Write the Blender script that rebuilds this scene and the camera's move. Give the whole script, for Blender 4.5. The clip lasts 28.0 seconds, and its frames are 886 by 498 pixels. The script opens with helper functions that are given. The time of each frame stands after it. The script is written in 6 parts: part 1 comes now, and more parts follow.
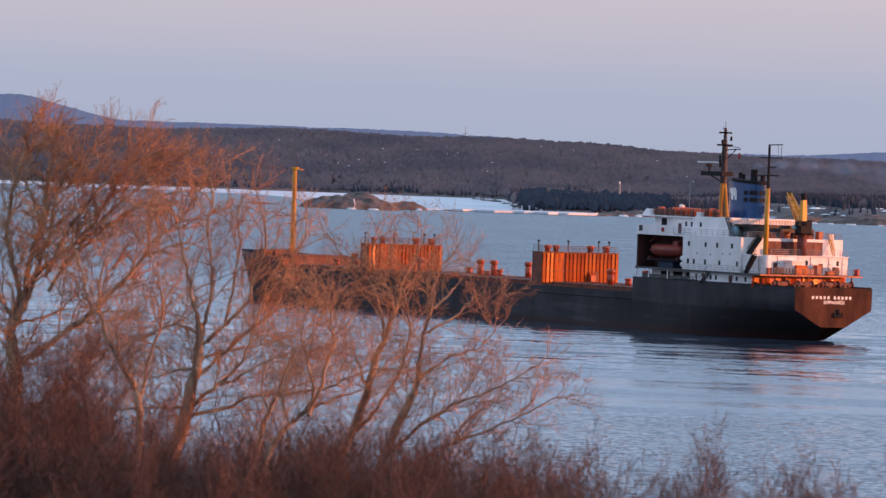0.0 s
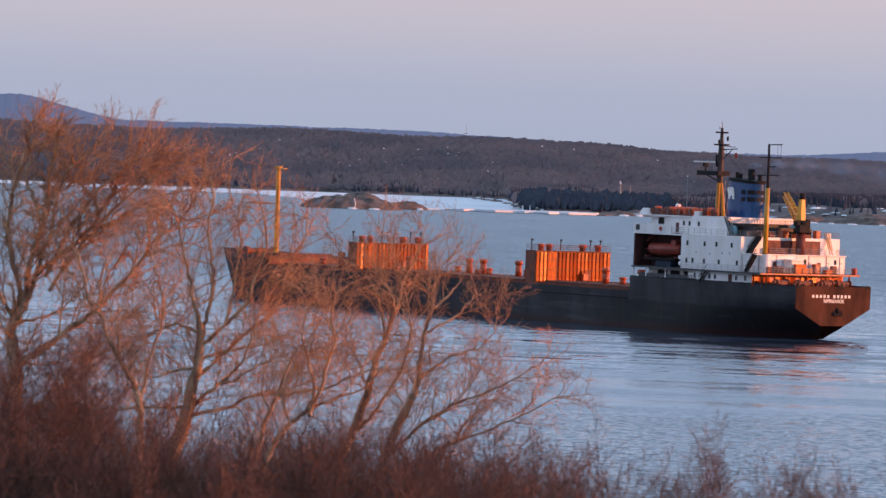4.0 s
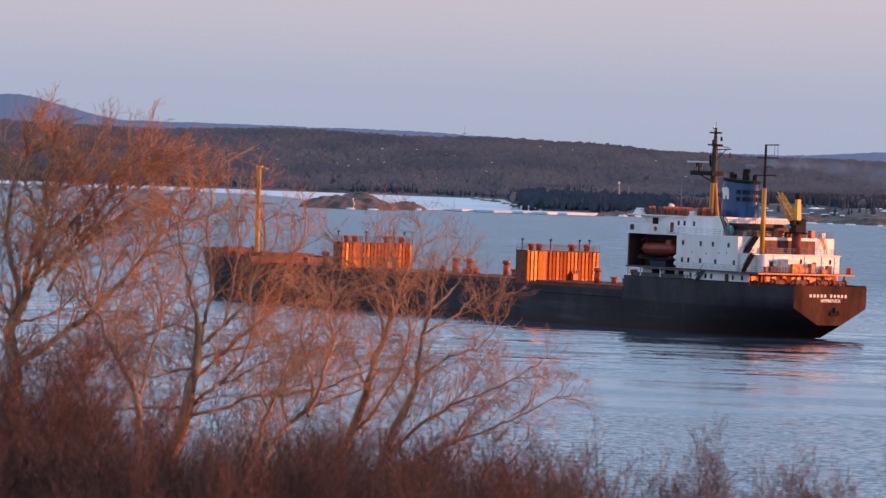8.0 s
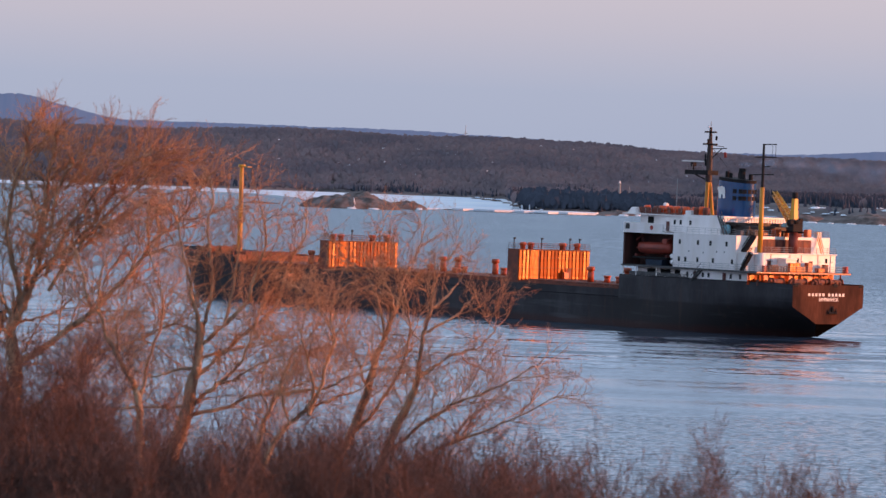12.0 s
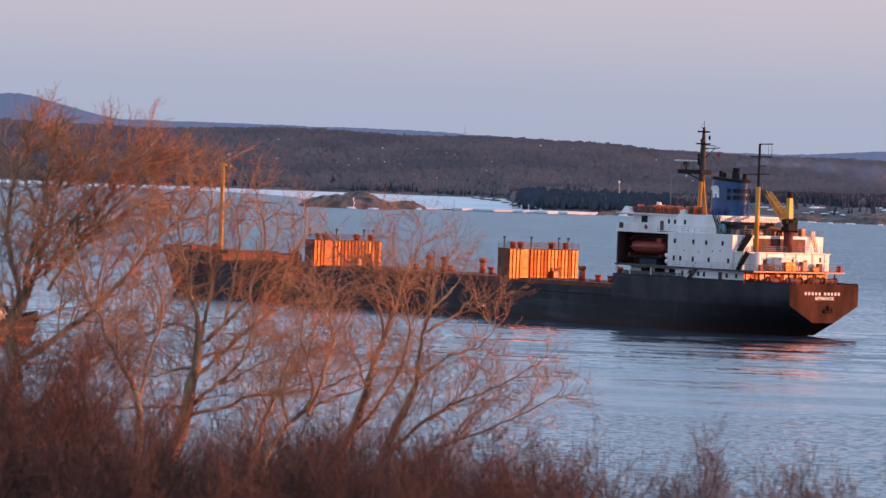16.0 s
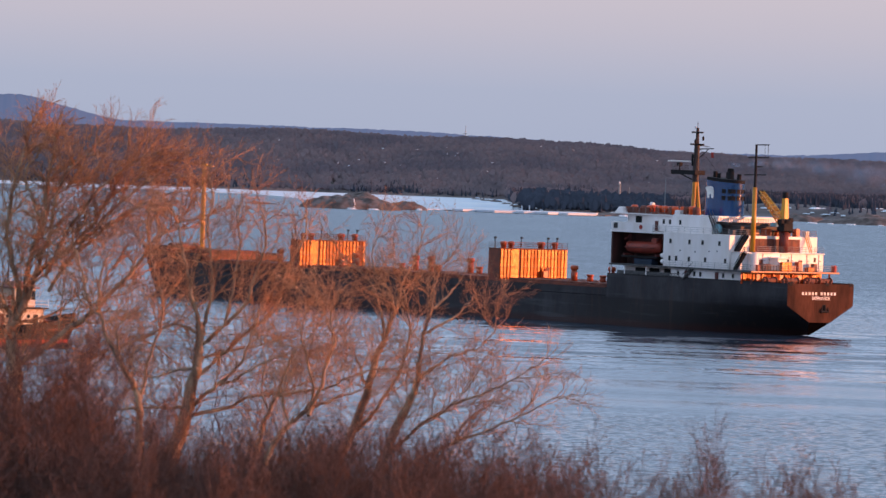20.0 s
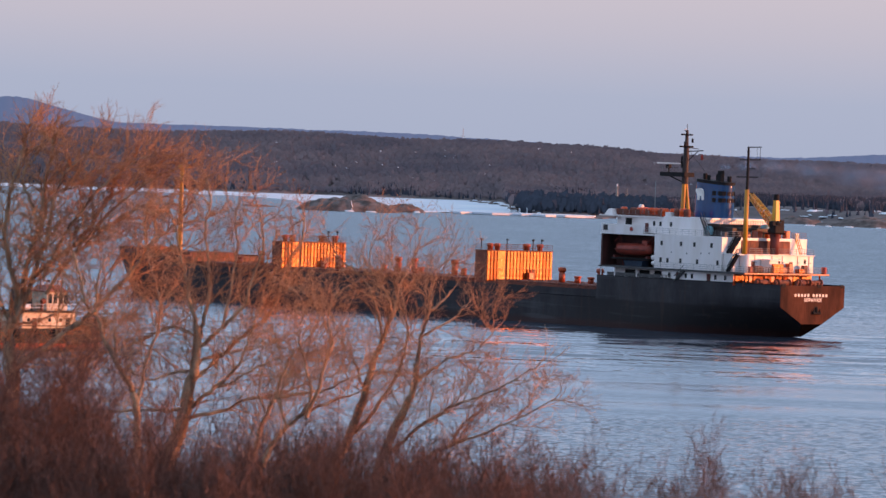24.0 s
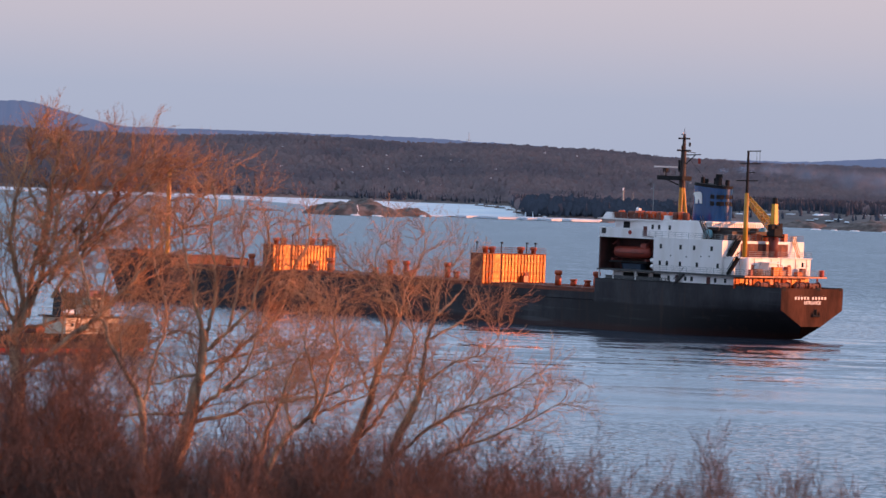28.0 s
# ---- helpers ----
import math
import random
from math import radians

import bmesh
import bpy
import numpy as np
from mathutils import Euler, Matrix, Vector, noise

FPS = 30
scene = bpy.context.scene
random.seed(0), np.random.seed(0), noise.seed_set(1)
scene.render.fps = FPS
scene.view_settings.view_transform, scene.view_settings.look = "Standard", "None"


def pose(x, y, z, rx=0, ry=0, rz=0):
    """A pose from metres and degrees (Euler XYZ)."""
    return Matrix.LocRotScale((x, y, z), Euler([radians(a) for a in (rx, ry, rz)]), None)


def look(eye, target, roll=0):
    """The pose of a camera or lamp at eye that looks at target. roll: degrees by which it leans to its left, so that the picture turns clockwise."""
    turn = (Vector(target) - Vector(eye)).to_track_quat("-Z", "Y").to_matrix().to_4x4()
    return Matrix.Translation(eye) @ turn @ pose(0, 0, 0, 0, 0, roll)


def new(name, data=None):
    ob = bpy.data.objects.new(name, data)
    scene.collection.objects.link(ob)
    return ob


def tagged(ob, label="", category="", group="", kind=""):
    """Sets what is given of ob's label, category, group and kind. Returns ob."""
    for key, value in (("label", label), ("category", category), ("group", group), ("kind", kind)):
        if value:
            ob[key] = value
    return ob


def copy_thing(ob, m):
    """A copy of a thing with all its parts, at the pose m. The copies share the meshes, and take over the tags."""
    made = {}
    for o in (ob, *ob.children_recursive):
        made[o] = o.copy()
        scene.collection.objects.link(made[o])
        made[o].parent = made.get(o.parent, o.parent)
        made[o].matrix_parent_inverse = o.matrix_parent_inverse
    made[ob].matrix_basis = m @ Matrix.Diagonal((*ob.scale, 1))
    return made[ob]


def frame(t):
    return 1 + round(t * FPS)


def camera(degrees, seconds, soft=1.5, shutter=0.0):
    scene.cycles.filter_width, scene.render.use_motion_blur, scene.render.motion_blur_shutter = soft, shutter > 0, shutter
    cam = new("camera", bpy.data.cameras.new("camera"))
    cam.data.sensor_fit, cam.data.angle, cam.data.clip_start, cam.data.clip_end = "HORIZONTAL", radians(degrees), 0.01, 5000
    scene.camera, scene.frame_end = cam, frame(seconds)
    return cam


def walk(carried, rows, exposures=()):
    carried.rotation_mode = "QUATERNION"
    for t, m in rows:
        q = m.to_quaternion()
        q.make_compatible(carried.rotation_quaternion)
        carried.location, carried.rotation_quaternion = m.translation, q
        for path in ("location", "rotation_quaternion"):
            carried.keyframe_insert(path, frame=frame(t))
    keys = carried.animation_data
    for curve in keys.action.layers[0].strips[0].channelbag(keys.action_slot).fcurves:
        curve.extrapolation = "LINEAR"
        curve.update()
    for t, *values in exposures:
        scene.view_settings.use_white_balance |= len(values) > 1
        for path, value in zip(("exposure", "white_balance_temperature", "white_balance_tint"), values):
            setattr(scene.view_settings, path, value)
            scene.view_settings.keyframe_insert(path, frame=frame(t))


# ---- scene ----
# The camera stands on a hillside above the water and is held by hand: it only turns a little.
cam = camera(9.242, 28.0, 1.5)
cam.data.dof.use_dof, cam.data.dof.focus_distance, cam.data.dof.aperture_fstop = True, 960.0, 7.0
EYE = (0.0, 0.0, 30.22)
STAND = Matrix.Translation(EYE) @ pose(0, 0, 0, 90 - 1.0025, 0, 0) @ pose(0, 0, 0, 0, 0, 2.1785)
SWAY = [
    (0.0, 0.0, 0.0), (1.0, 0.2, 0.0), (2.0, 1.2, 0.0), (3.5, 1.3, -0.2), (5.5, -0.4, -1.2), (6.5, -1.5, -1.1),
    (8.0, -1.3, 0.0), (9.5, 0.0, -0.4), (11.0, 0.0, -1.4), (12.5, 0.1, -0.5), (14.5, 0.1, 1.1), (15.0, -0.2, 0.2),
    (16.0, -1.0, -1.4), (17.0, 0.0, -1.4), (18.0, 0.0, -0.2), (20.0, 0.0, 0.0), (21.5, -0.2, 0.9), (23.5, -1.8, 3.1),
    (24.0, -4.3, 4.3), (24.5, -5.9, 4.7), (25.0, -5.8, 4.7), (25.5, -3.8, 4.4), (26.0, -1.6, 3.1), (26.5, 0.0, 1.8),
    (27.0, 1.5, 1.8), (27.5, 1.9, 4.4), (28.0, 6.1, 11.4)]
ARC = math.degrees(1 / 9700)
walk(cam, [(t, STAND @ pose(0, 0, 0, dy * ARC, dx * ARC, 0)) for t, dx, dy in SWAY], exposures=[(0.0, 0.0), (28.0, 0.0)])

# ---- sky and sun ----
SUN_AZ, SUN_EL = -2.0, 5.0          # degrees from +x towards +y, and above the horizon
world = bpy.data.worlds.new("evening_sky")
scene.world = world
world.use_nodes = True
wn = world.node_tree
wn.nodes.clear()
w_out = wn.nodes.new("ShaderNodeOutputWorld")
sky = wn.nodes.new("ShaderNodeTexSky")
sky.sky_type, sky.sun_disc = "NISHITA", False
sky.sun_elevation, sky.sun_rotation = radians(SUN_EL), radians(90 - SUN_AZ)
sky_bg = wn.nodes.new("ShaderNodeBackground")
sky_bg.inputs["Strength"].default_value = 0.12
wn.links.new(sky.outputs["Color"], sky_bg.inputs["Color"])
w_co = wn.nodes.new("ShaderNodeTexCoord")
w_sep = wn.nodes.new("ShaderNodeSeparateXYZ")
w_ramp = wn.nodes.new("ShaderNodeValToRGB")
wn.links.new(w_co.outputs["Generated"], w_sep.inputs["Vector"])
wn.links.new(w_sep.outputs["Z"], w_ramp.inputs["Fac"])
HAZE = [(0.0, (0.425, 0.480, 0.650)), (0.012, (0.445, 0.492, 0.655)), (0.024, (0.575, 0.546, 0.655)), (0.042, (0.712, 0.612, 0.672)),
        (0.075, (0.645, 0.735, 1.00)), (0.14, (0.58, 0.77, 1.12)), (0.3, (0.53, 0.71, 1.02)), (1.0, (0.50, 0.62, 0.80))]
while len(w_ramp.color_ramp.elements) < len(HAZE):
    w_ramp.color_ramp.elements.new(0.5)
for el, (at, col) in zip(w_ramp.color_ramp.elements, HAZE):
    el.position, el.color = at, (*col, 1)
haze_bg = wn.nodes.new("ShaderNodeBackground")
haze_bg.inputs["Strength"].default_value = 1.0
wn.links.new(w_ramp.outputs["Color"], haze_bg.inputs["Color"])
w_mix = wn.nodes.new("ShaderNodeMixShader")
w_mix.inputs["Fac"].default_value = 0.9
wn.links.new(sky_bg.outputs[0], w_mix.inputs[1])
wn.links.new(haze_bg.outputs[0], w_mix.inputs[2])
wn.links.new(w_mix.outputs[0], w_out.inputs["Surface"])

sun = new("sun", bpy.data.lights.new("sun", "SUN"))
sun.data.energy, sun.data.angle, sun.data.color = 5.3, radians(0.53), (1.0, 0.325, 0.13)
sun_dir = Vector((math.cos(radians(SUN_EL)) * math.cos(radians(SUN_AZ)), math.cos(radians(SUN_EL)) * math.sin(radians(SUN_AZ)), math.sin(radians(SUN_EL))))
sun.matrix_world = look(sun_dir * 900 + Vector((0, 500, 0)), (0, 500, 0))

# ---- materials ----
def material(name, base, rough=0.6, metal=0.0, scale=1.0, vary=0.35, tint=None, bump=0.0, bump_scale=None, streak=0.0, random_value=0.0, island=0.0, spec=0.5, coat=0.0):
    """Base colour broken by stains and grain, with fine relief. scale: stains per metre; tint: the colour of stains; streak: length of vertical runs."""
    m = bpy.data.materials.new(name)
    m.use_nodes = True
    nt = m.node_tree
    p = nt.nodes["Principled BSDF"]
    p.inputs["Roughness"].default_value, p.inputs["Metallic"].default_value = rough, metal
    p.inputs["Specular IOR Level"].default_value = spec
    p.inputs["Coat Weight"].default_value = coat
    co = nt.nodes.new("ShaderNodeTexCoord")
    mp = nt.nodes.new("ShaderNodeMapping")
    mp.inputs["Scale"].default_value = (scale, scale, scale / (1 + streak))
    nt.links.new(co.outputs["Object"], mp.inputs["Vector"])
    n1 = nt.nodes.new("ShaderNodeTexNoise")
    n1.inputs["Scale"].default_value, n1.inputs["Detail"].default_value = 1.0, 5.0
    n2 = nt.nodes.new("ShaderNodeTexNoise")
    n2.inputs["Scale"].default_value, n2.inputs["Detail"].default_value = 9.0, 3.0
    nt.links.new(mp.outputs[0], n1.inputs["Vector"])
    nt.links.new(mp.outputs[0], n2.inputs["Vector"])
    r1 = nt.nodes.new("ShaderNodeValToRGB")
    dark = tint or tuple(c * (1 - vary) for c in base)
    r1.color_ramp.elements[0].position, r1.color_ramp.elements[0].color = 0.36, (*dark, 1)
    r1.color_ramp.elements[1].position, r1.color_ramp.elements[1].color = 0.62, (*base, 1)
    nt.links.new(n1.outputs["Fac"], r1.inputs["Fac"])
    mx = nt.nodes.new("ShaderNodeMix")
    mx.data_type, mx.blend_type = "RGBA", "MULTIPLY"
    mx.inputs["Factor"].default_value = min(1.0, vary)
    nt.links.new(r1.outputs["Color"], mx.inputs["A"])
    nt.links.new(n2.outputs["Fac"], mx.inputs["B"])
    hue = nt.nodes.new("ShaderNodeHueSaturation")
    nt.links.new(mx.outputs["Result"], hue.inputs["Color"])
    if random_value or island:
        rnd = nt.nodes.new("ShaderNodeObjectInfo") if random_value else nt.nodes.new("ShaderNodeNewGeometry")
        rm = nt.nodes.new("ShaderNodeMapRange")
        amount = random_value or island
        rm.inputs["To Min"].default_value, rm.inputs["To Max"].default_value = 1.25 - amount, 1.25 + amount
        nt.links.new(rnd.outputs["Random" if random_value else "Random Per Island"], rm.inputs["Value"])
        nt.links.new(rm.outputs[0], hue.inputs["Value"])
    else:
        hue.inputs["Value"].default_value = 1.0 + 0.55 * min(1.0, vary)
    nt.links.new(hue.outputs["Color"], p.inputs["Base Color"])
    if bump:
        n3 = nt.nodes.new("ShaderNodeTexNoise")
        n3.inputs["Scale"].default_value, n3.inputs["Detail"].default_value = bump_scale or 6.0, 4.0
        nt.links.new(co.outputs["Object"], n3.inputs["Vector"])
        b = nt.nodes.new("ShaderNodeBump")
        b.inputs["Strength"].default_value, b.inputs["Distance"].default_value = bump, 0.05
        nt.links.new(n3.outputs["Fac"], b.inputs["Height"])
        nt.links.new(b.outputs[0], p.inputs["Normal"])
    return m


def water_material():
    m = bpy.data.materials.new("sea_water")
    m.use_nodes = True
    nt = m.node_tree
    p = nt.nodes["Principled BSDF"]
    p.inputs["Base Color"].default_value = (0.027, 0.040, 0.062, 1)
    p.inputs["IOR"].default_value = 1.33
    co = nt.nodes.new("ShaderNodeTexCoord")

    def waves(sx, sy, detail, rough=0.55, output="Fac"):
        mp = nt.nodes.new("ShaderNodeMapping")
        mp.inputs["Scale"].default_value = (sx, sy, 1)
        mp.inputs["Rotation"].default_value = (0, 0, 0.06)
        nt.links.new(co.outputs["Object"], mp.inputs["Vector"])
        n = nt.nodes.new("ShaderNodeTexNoise")
        n.inputs["Scale"].default_value, n.inputs["Detail"].default_value, n.inputs["Roughness"].default_value = 1.0, detail, rough
        nt.links.new(mp.outputs[0], n.inputs["Vector"])
        return n.outputs[output]
    sep = nt.nodes.new("ShaderNodeSeparateXYZ")
    nt.links.new(co.outputs["Object"], sep.inputs[0])

    def put(node, values):
        for socket, v in zip(node.inputs, values):
            if isinstance(v, (int, float, tuple)):
                socket.default_value = v
            else:
                nt.links.new(v, socket)
        return node.outputs[0]

    def math_node(op, x, y):
        n = nt.nodes.new("ShaderNodeMath")
        n.operation = op
        return put(n, (x, y))

    def vector_node(op, x, y):
        n = nt.nodes.new("ShaderNodeVectorMath")
        n.operation = op
        return put(n, (x, y))

    def scaled(v, k):
        n = nt.nodes.new("ShaderNodeVectorMath")
        n.operation = "SCALE"
        nt.links.new(v, n.inputs[0])
        nt.links.new(k, n.inputs["Scale"])
        return n.outputs[0]

    def ramp(v, x0, x1, y0, y1):
        n = nt.nodes.new("ShaderNodeMapRange")
        n.interpolation_type = "SMOOTHSTEP"
        for key, q in (("From Min", x0), ("From Max", x1), ("To Min", y0), ("To Max", y1)):
            n.inputs[key].default_value = q
        nt.links.new(v, n.inputs["Value"])
        return n.outputs["Result"]
    ripple = waves(0.95, 0.55, 3, 0.58, "Color")       # slopes of wind ripples
    churn = waves(0.045, 0.11, 4, 0.6, "Color")       # slopes of water stirred by the ship and the tug
    swirl = waves(0.006, 0.020, 3)                    # ragged edges of slicks
    y = math_node("ADD", sep.outputs["Y"], math_node("MULTIPLY", math_node("SUBTRACT", swirl, 0.5), 240))
    stirred = math_node("MULTIPLY", ramp(y, 745, 800, 0, 1), ramp(y, 935, 1060, 1, 0))
    slick = math_node("MULTIPLY", ramp(y, 640, 690, 0, 1), ramp(y, 740, 790, 1, 0))
    fine = scaled(vector_node("SUBTRACT", ripple, (0.5, 0.58, 0.5)), math_node("ADD", math_node("SUBTRACT", ramp(slick, 0, 1, 0.58, 0.13), ramp(stirred, 0, 1, 0.0, 0.34)), ramp(y, 1000, 1500, 0.0, -0.25)))
    broad = scaled(vector_node("SUBTRACT", churn, (0.5, 0.61, 0.5)), ramp(stirred, 0, 1, 0.10, 0.56))
    bands = ramp(waves(0.0022, 0.034, 2), 0.38, 0.66, 0.2, 1.6)     # long glassy and dull bands
    lean = scaled(vector_node("ADD", (0.0, -0.042, 0.0), (0.0, 0.0, 0.0)), math_node("MULTIPLY", slick, bands))
    far_lean = scaled(vector_node("ADD", (0.0, -0.105, 0.0), (0.0, 0.0, 0.0)), ramp(y, 1000, 1500, 0.0, 1.0))
    slope = vector_node("MULTIPLY", vector_node("ADD", vector_node("ADD", fine, broad), vector_node("ADD", lean, far_lean)), (1.0, 1.0, 0.0))
    tilt = vector_node("NORMALIZE", vector_node("ADD", slope, (0.0, 0.0, 1.0)), (0.0, 0.0, 0.0))
    nt.links.new(tilt, p.inputs["Normal"])
    nt.links.new(ramp(stirred, 0, 1, 0.16, 0.08), p.inputs["Roughness"])
    return m


def hull_material():
    """Blue-grey side plating, black tar aft and low down, rust and scrapes along the belt."""
    m = material("hull_paint", (0.047, 0.044, 0.050), 0.55, 0, 0.25, 0.5, (0.027, 0.025, 0.030), 0.12, 0.5, 2.0, spec=0.3)
    nt = m.node_tree
    p = nt.nodes["Principled BSDF"]
    co = nt.nodes.new("ShaderNodeTexCoord")
    sep = nt.nodes.new("ShaderNodeSeparateXYZ")
    nt.links.new(co.outputs["Object"], sep.inputs[0])
    nz = nt.nodes.new("ShaderNodeTexNoise")
    nz.inputs["Scale"].default_value, nz.inputs["Detail"].default_value = 0.22, 6
    nt.links.new(co.outputs["Object"], nz.inputs["Vector"])

    def fade(out, low, high, wob):
        add = nt.nodes.new("ShaderNodeMath")
        add.operation = "MULTIPLY_ADD"
        nt.links.new(nz.outputs["Fac"], add.inputs[0])
        add.inputs[1].default_value = wob
        nt.links.new(out, add.inputs[2])
        mr = nt.nodes.new("ShaderNodeMapRange")
        mr.inputs["From Min"].default_value, mr.inputs["From Max"].default_value = low + wob * 0.5, high + wob * 0.5
        mr.inputs["To Min"].default_value, mr.inputs["To Max"].default_value = 1, 0
        nt.links.new(add.outputs[0], mr.inputs["Value"])
        return mr.outputs[0]
    def runs(sx, sz, low, high, strength):
        mp = nt.nodes.new("ShaderNodeMapping")
        mp.inputs["Scale"].default_value = (sx, sx, sz)
        nt.links.new(co.outputs["Object"], mp.inputs["Vector"])
        n = nt.nodes.new("ShaderNodeTexNoise")
        n.inputs["Scale"].default_value, n.inputs["Detail"].default_value = 1.0, 5
        nt.links.new(mp.outputs[0], n.inputs["Vector"])
        mr = nt.nodes.new("ShaderNodeMapRange")
        mr.inputs["From Min"].default_value, mr.inputs["From Max"].default_value, mr.inputs["To Max"].default_value = low, high, strength
        nt.links.new(n.outputs["Fac"], mr.inputs["Value"])
        return mr.outputs[0]

    def layer(under, fac, colour):
        mx = nt.nodes.new("ShaderNodeMix")
        mx.data_type = "RGBA"
        nt.links.new(fac, mx.inputs["Factor"])
        nt.links.new(under, mx.inputs["A"])
        mx.inputs["B"].default_value = colour
        return mx.outputs["Result"]
    aft = fade(sep.outputs["X"], 40, 56, 14)
    low = fade(sep.outputs["Z"], 4.9, 5.3, 0.5)
    both = nt.nodes.new("ShaderNodeMath")
    both.operation = "MULTIPLY"
    nt.links.new(aft, both.inputs[0])
    nt.links.new(low, both.inputs[1])
    old = p.inputs["Base Color"].links[0].from_socket
    mx = nt.nodes.new("ShaderNodeMix")
    mx.data_type = "RGBA"
    nt.links.new(both.outputs[0], mx.inputs["Factor"])
    nt.links.new(old, mx.inputs["A"])
    mx.inputs["B"].default_value = (0.019, 0.017, 0.019, 1)
    belt = fade(sep.outputs["Z"], 0.7, 1.5, 0.8)
    mb = nt.nodes.new("ShaderNodeMix")
    mb.data_type = "RGBA"
    sc = nt.nodes.new("ShaderNodeMath")
    sc.operation = "MULTIPLY"
    sc.inputs[1].default_value = 0.75
    nt.links.new(belt, sc.inputs[0])
    nt.links.new(sc.outputs[0], mb.inputs["Factor"])
    nt.links.new(mx.outputs["Result"], mb.inputs["A"])
    mb.inputs["B"].default_value = (0.045, 0.016, 0.014, 1)
    worn = layer(mb.outputs["Result"], runs(0.9, 0.09, 0.56, 0.74, 0.55), (0.060, 0.034, 0.028, 1))
    worn = layer(worn, runs(0.06, 0.9, 0.58, 0.74, 0.5), (0.085, 0.090, 0.098, 1))
    worn = layer(worn, runs(0.35, 0.35, 0.56, 0.70, 0.5), (0.018, 0.020, 0.024, 1))
    nt.links.new(worn, p.inputs["Base Color"])
    return m


WHITE = material("white_paint", (0.86, 0.82, 0.825), 0.34, 0, 0.5, 0.10, (0.78, 0.73, 0.71), 0.1, 3.0, 4.0)
ORANGE = material("orange_paint", (0.60, 0.094, 0.013), 0.27, 0, 1.3, 0.65, (0.24, 0.028, 0.010), 0.7, 1.3, 4.0, spec=0.7)
ORANGE.node_tree.nodes["Principled BSDF"].inputs["Specular Tint"].default_value = (1.0, 0.54, 0.18, 1)
VENT = material("dull_orange_vent_paint", (0.52, 0.085, 0.025), 0.36, 0, 0.8, 0.35, (0.26, 0.045, 0.02), 0.2)
# Lifeboat orange, darkened in the colour for the shadow it hangs in.
BOAT_ORANGE = material("shaded_red_orange_paint", (0.32, 0.046, 0.026), 0.5, 0, 0.8, 0.35, (0.22, 0.034, 0.02), 0.15)
RUSTY = material("rusty_deck_paint", (0.25, 0.064, 0.032), 0.65, 0, 0.5, 0.5, (0.11, 0.036, 0.026), 0.3, 3.0)
DARKRED = material("dark_red_oxide", (0.16, 0.032, 0.024), 0.65, 0, 0.6, 0.4, (0.08, 0.02, 0.018), 0.2, 3.0, 2.0)
YELLOW = material("yellow_paint", (0.72, 0.36, 0.025), 0.42, 0, 0.8, 0.3, (0.45, 0.18, 0.02), 0.2, 3.0, 4.0)
BLUE = material("blue_funnel_paint", (0.010, 0.068, 0.19), 0.15, 0, 0.5, 0.3, (0.008, 0.048, 0.14), 0.1, 3.0, 3.0)
TAR = material("tar_paint", (0.006, 0.006, 0.007), 0.9, 0, 0.8, 0.4, None, 0.2, spec=0.0)
BLACK = material("black_paint", (0.018, 0.018, 0.02), 0.7, 0, 0.8, 0.4, None, 0.2, spec=0.2)
DARKMAST = material("sooty_dark_brown_paint", (0.05, 0.03, 0.026), 0.6, 0, 1.0, 0.5, None, 0.2)
DARKGREY = material("dark_grey_paint", (0.085, 0.085, 0.09), 0.6, 0, 0.8, 0.4, None, 0.15)
GREY = material("grey_paint", (0.30, 0.32, 0.33), 0.5, 0, 0.8, 0.3, None, 0.15)
TEAL = material("pale_blue_paint", (0.16, 0.33, 0.40), 0.4, 0, 0.8, 0.25)
GLASS = material("dark_window_glass", (0.015, 0.02, 0.026), 0.08, 0, 1.0, 0.2)
RUST_TRANSOM = material("rust_streaked_brown_plating", (0.118, 0.052, 0.034), 0.75, 0, 0.3, 0.6, (0.045, 0.024, 0.019), 0.3, 1.2, 3.0, spec=0.05)
SIGNAL_ORANGE = material("signal_orange_paint", (0.85, 0.115, 0.015), 0.3, 0, 0.8, 0.25, (0.6, 0.06, 0.015), 0.1)
NAVY = material("navy_canvas", (0.02, 0.04, 0.075), 0.7, 0, 0.8, 0.3)
# Darker copy of the red oxide; the recess shade is put into its colour.
RECESS_SHADE = material("shaded_recess_red", (0.075, 0.022, 0.018), 0.7, 0, 0.6, 0.4, (0.03, 0.012, 0.011), 0.2, 3.0, 2.0)
RED = material("red_paint", (0.42, 0.035, 0.02), 0.5, 0, 0.8, 0.3)
HULL = hull_material()


# ---- building helpers ----
def box(bm, x0, x1, y0, y1, z0, z1, bevel=0.0):
    vs = [bm.verts.new((x, y, z)) for z in (z0, z1) for x, y in ((x0, y0), (x1, y0), (x1, y1), (x0, y1))]
    fs = [bm.faces.new([vs[i] for i in q]) for q in ((3, 2, 1, 0), (4, 5, 6, 7), (0, 1, 5, 4), (1, 2, 6, 5), (2, 3, 7, 6), (3, 0, 4, 7))]
    if bevel:
        es = list({e for f in fs for e in f.edges})
        bmesh.ops.bevel(bm, geom=es, offset=bevel, segments=2, affect="EDGES", profile=0.5)


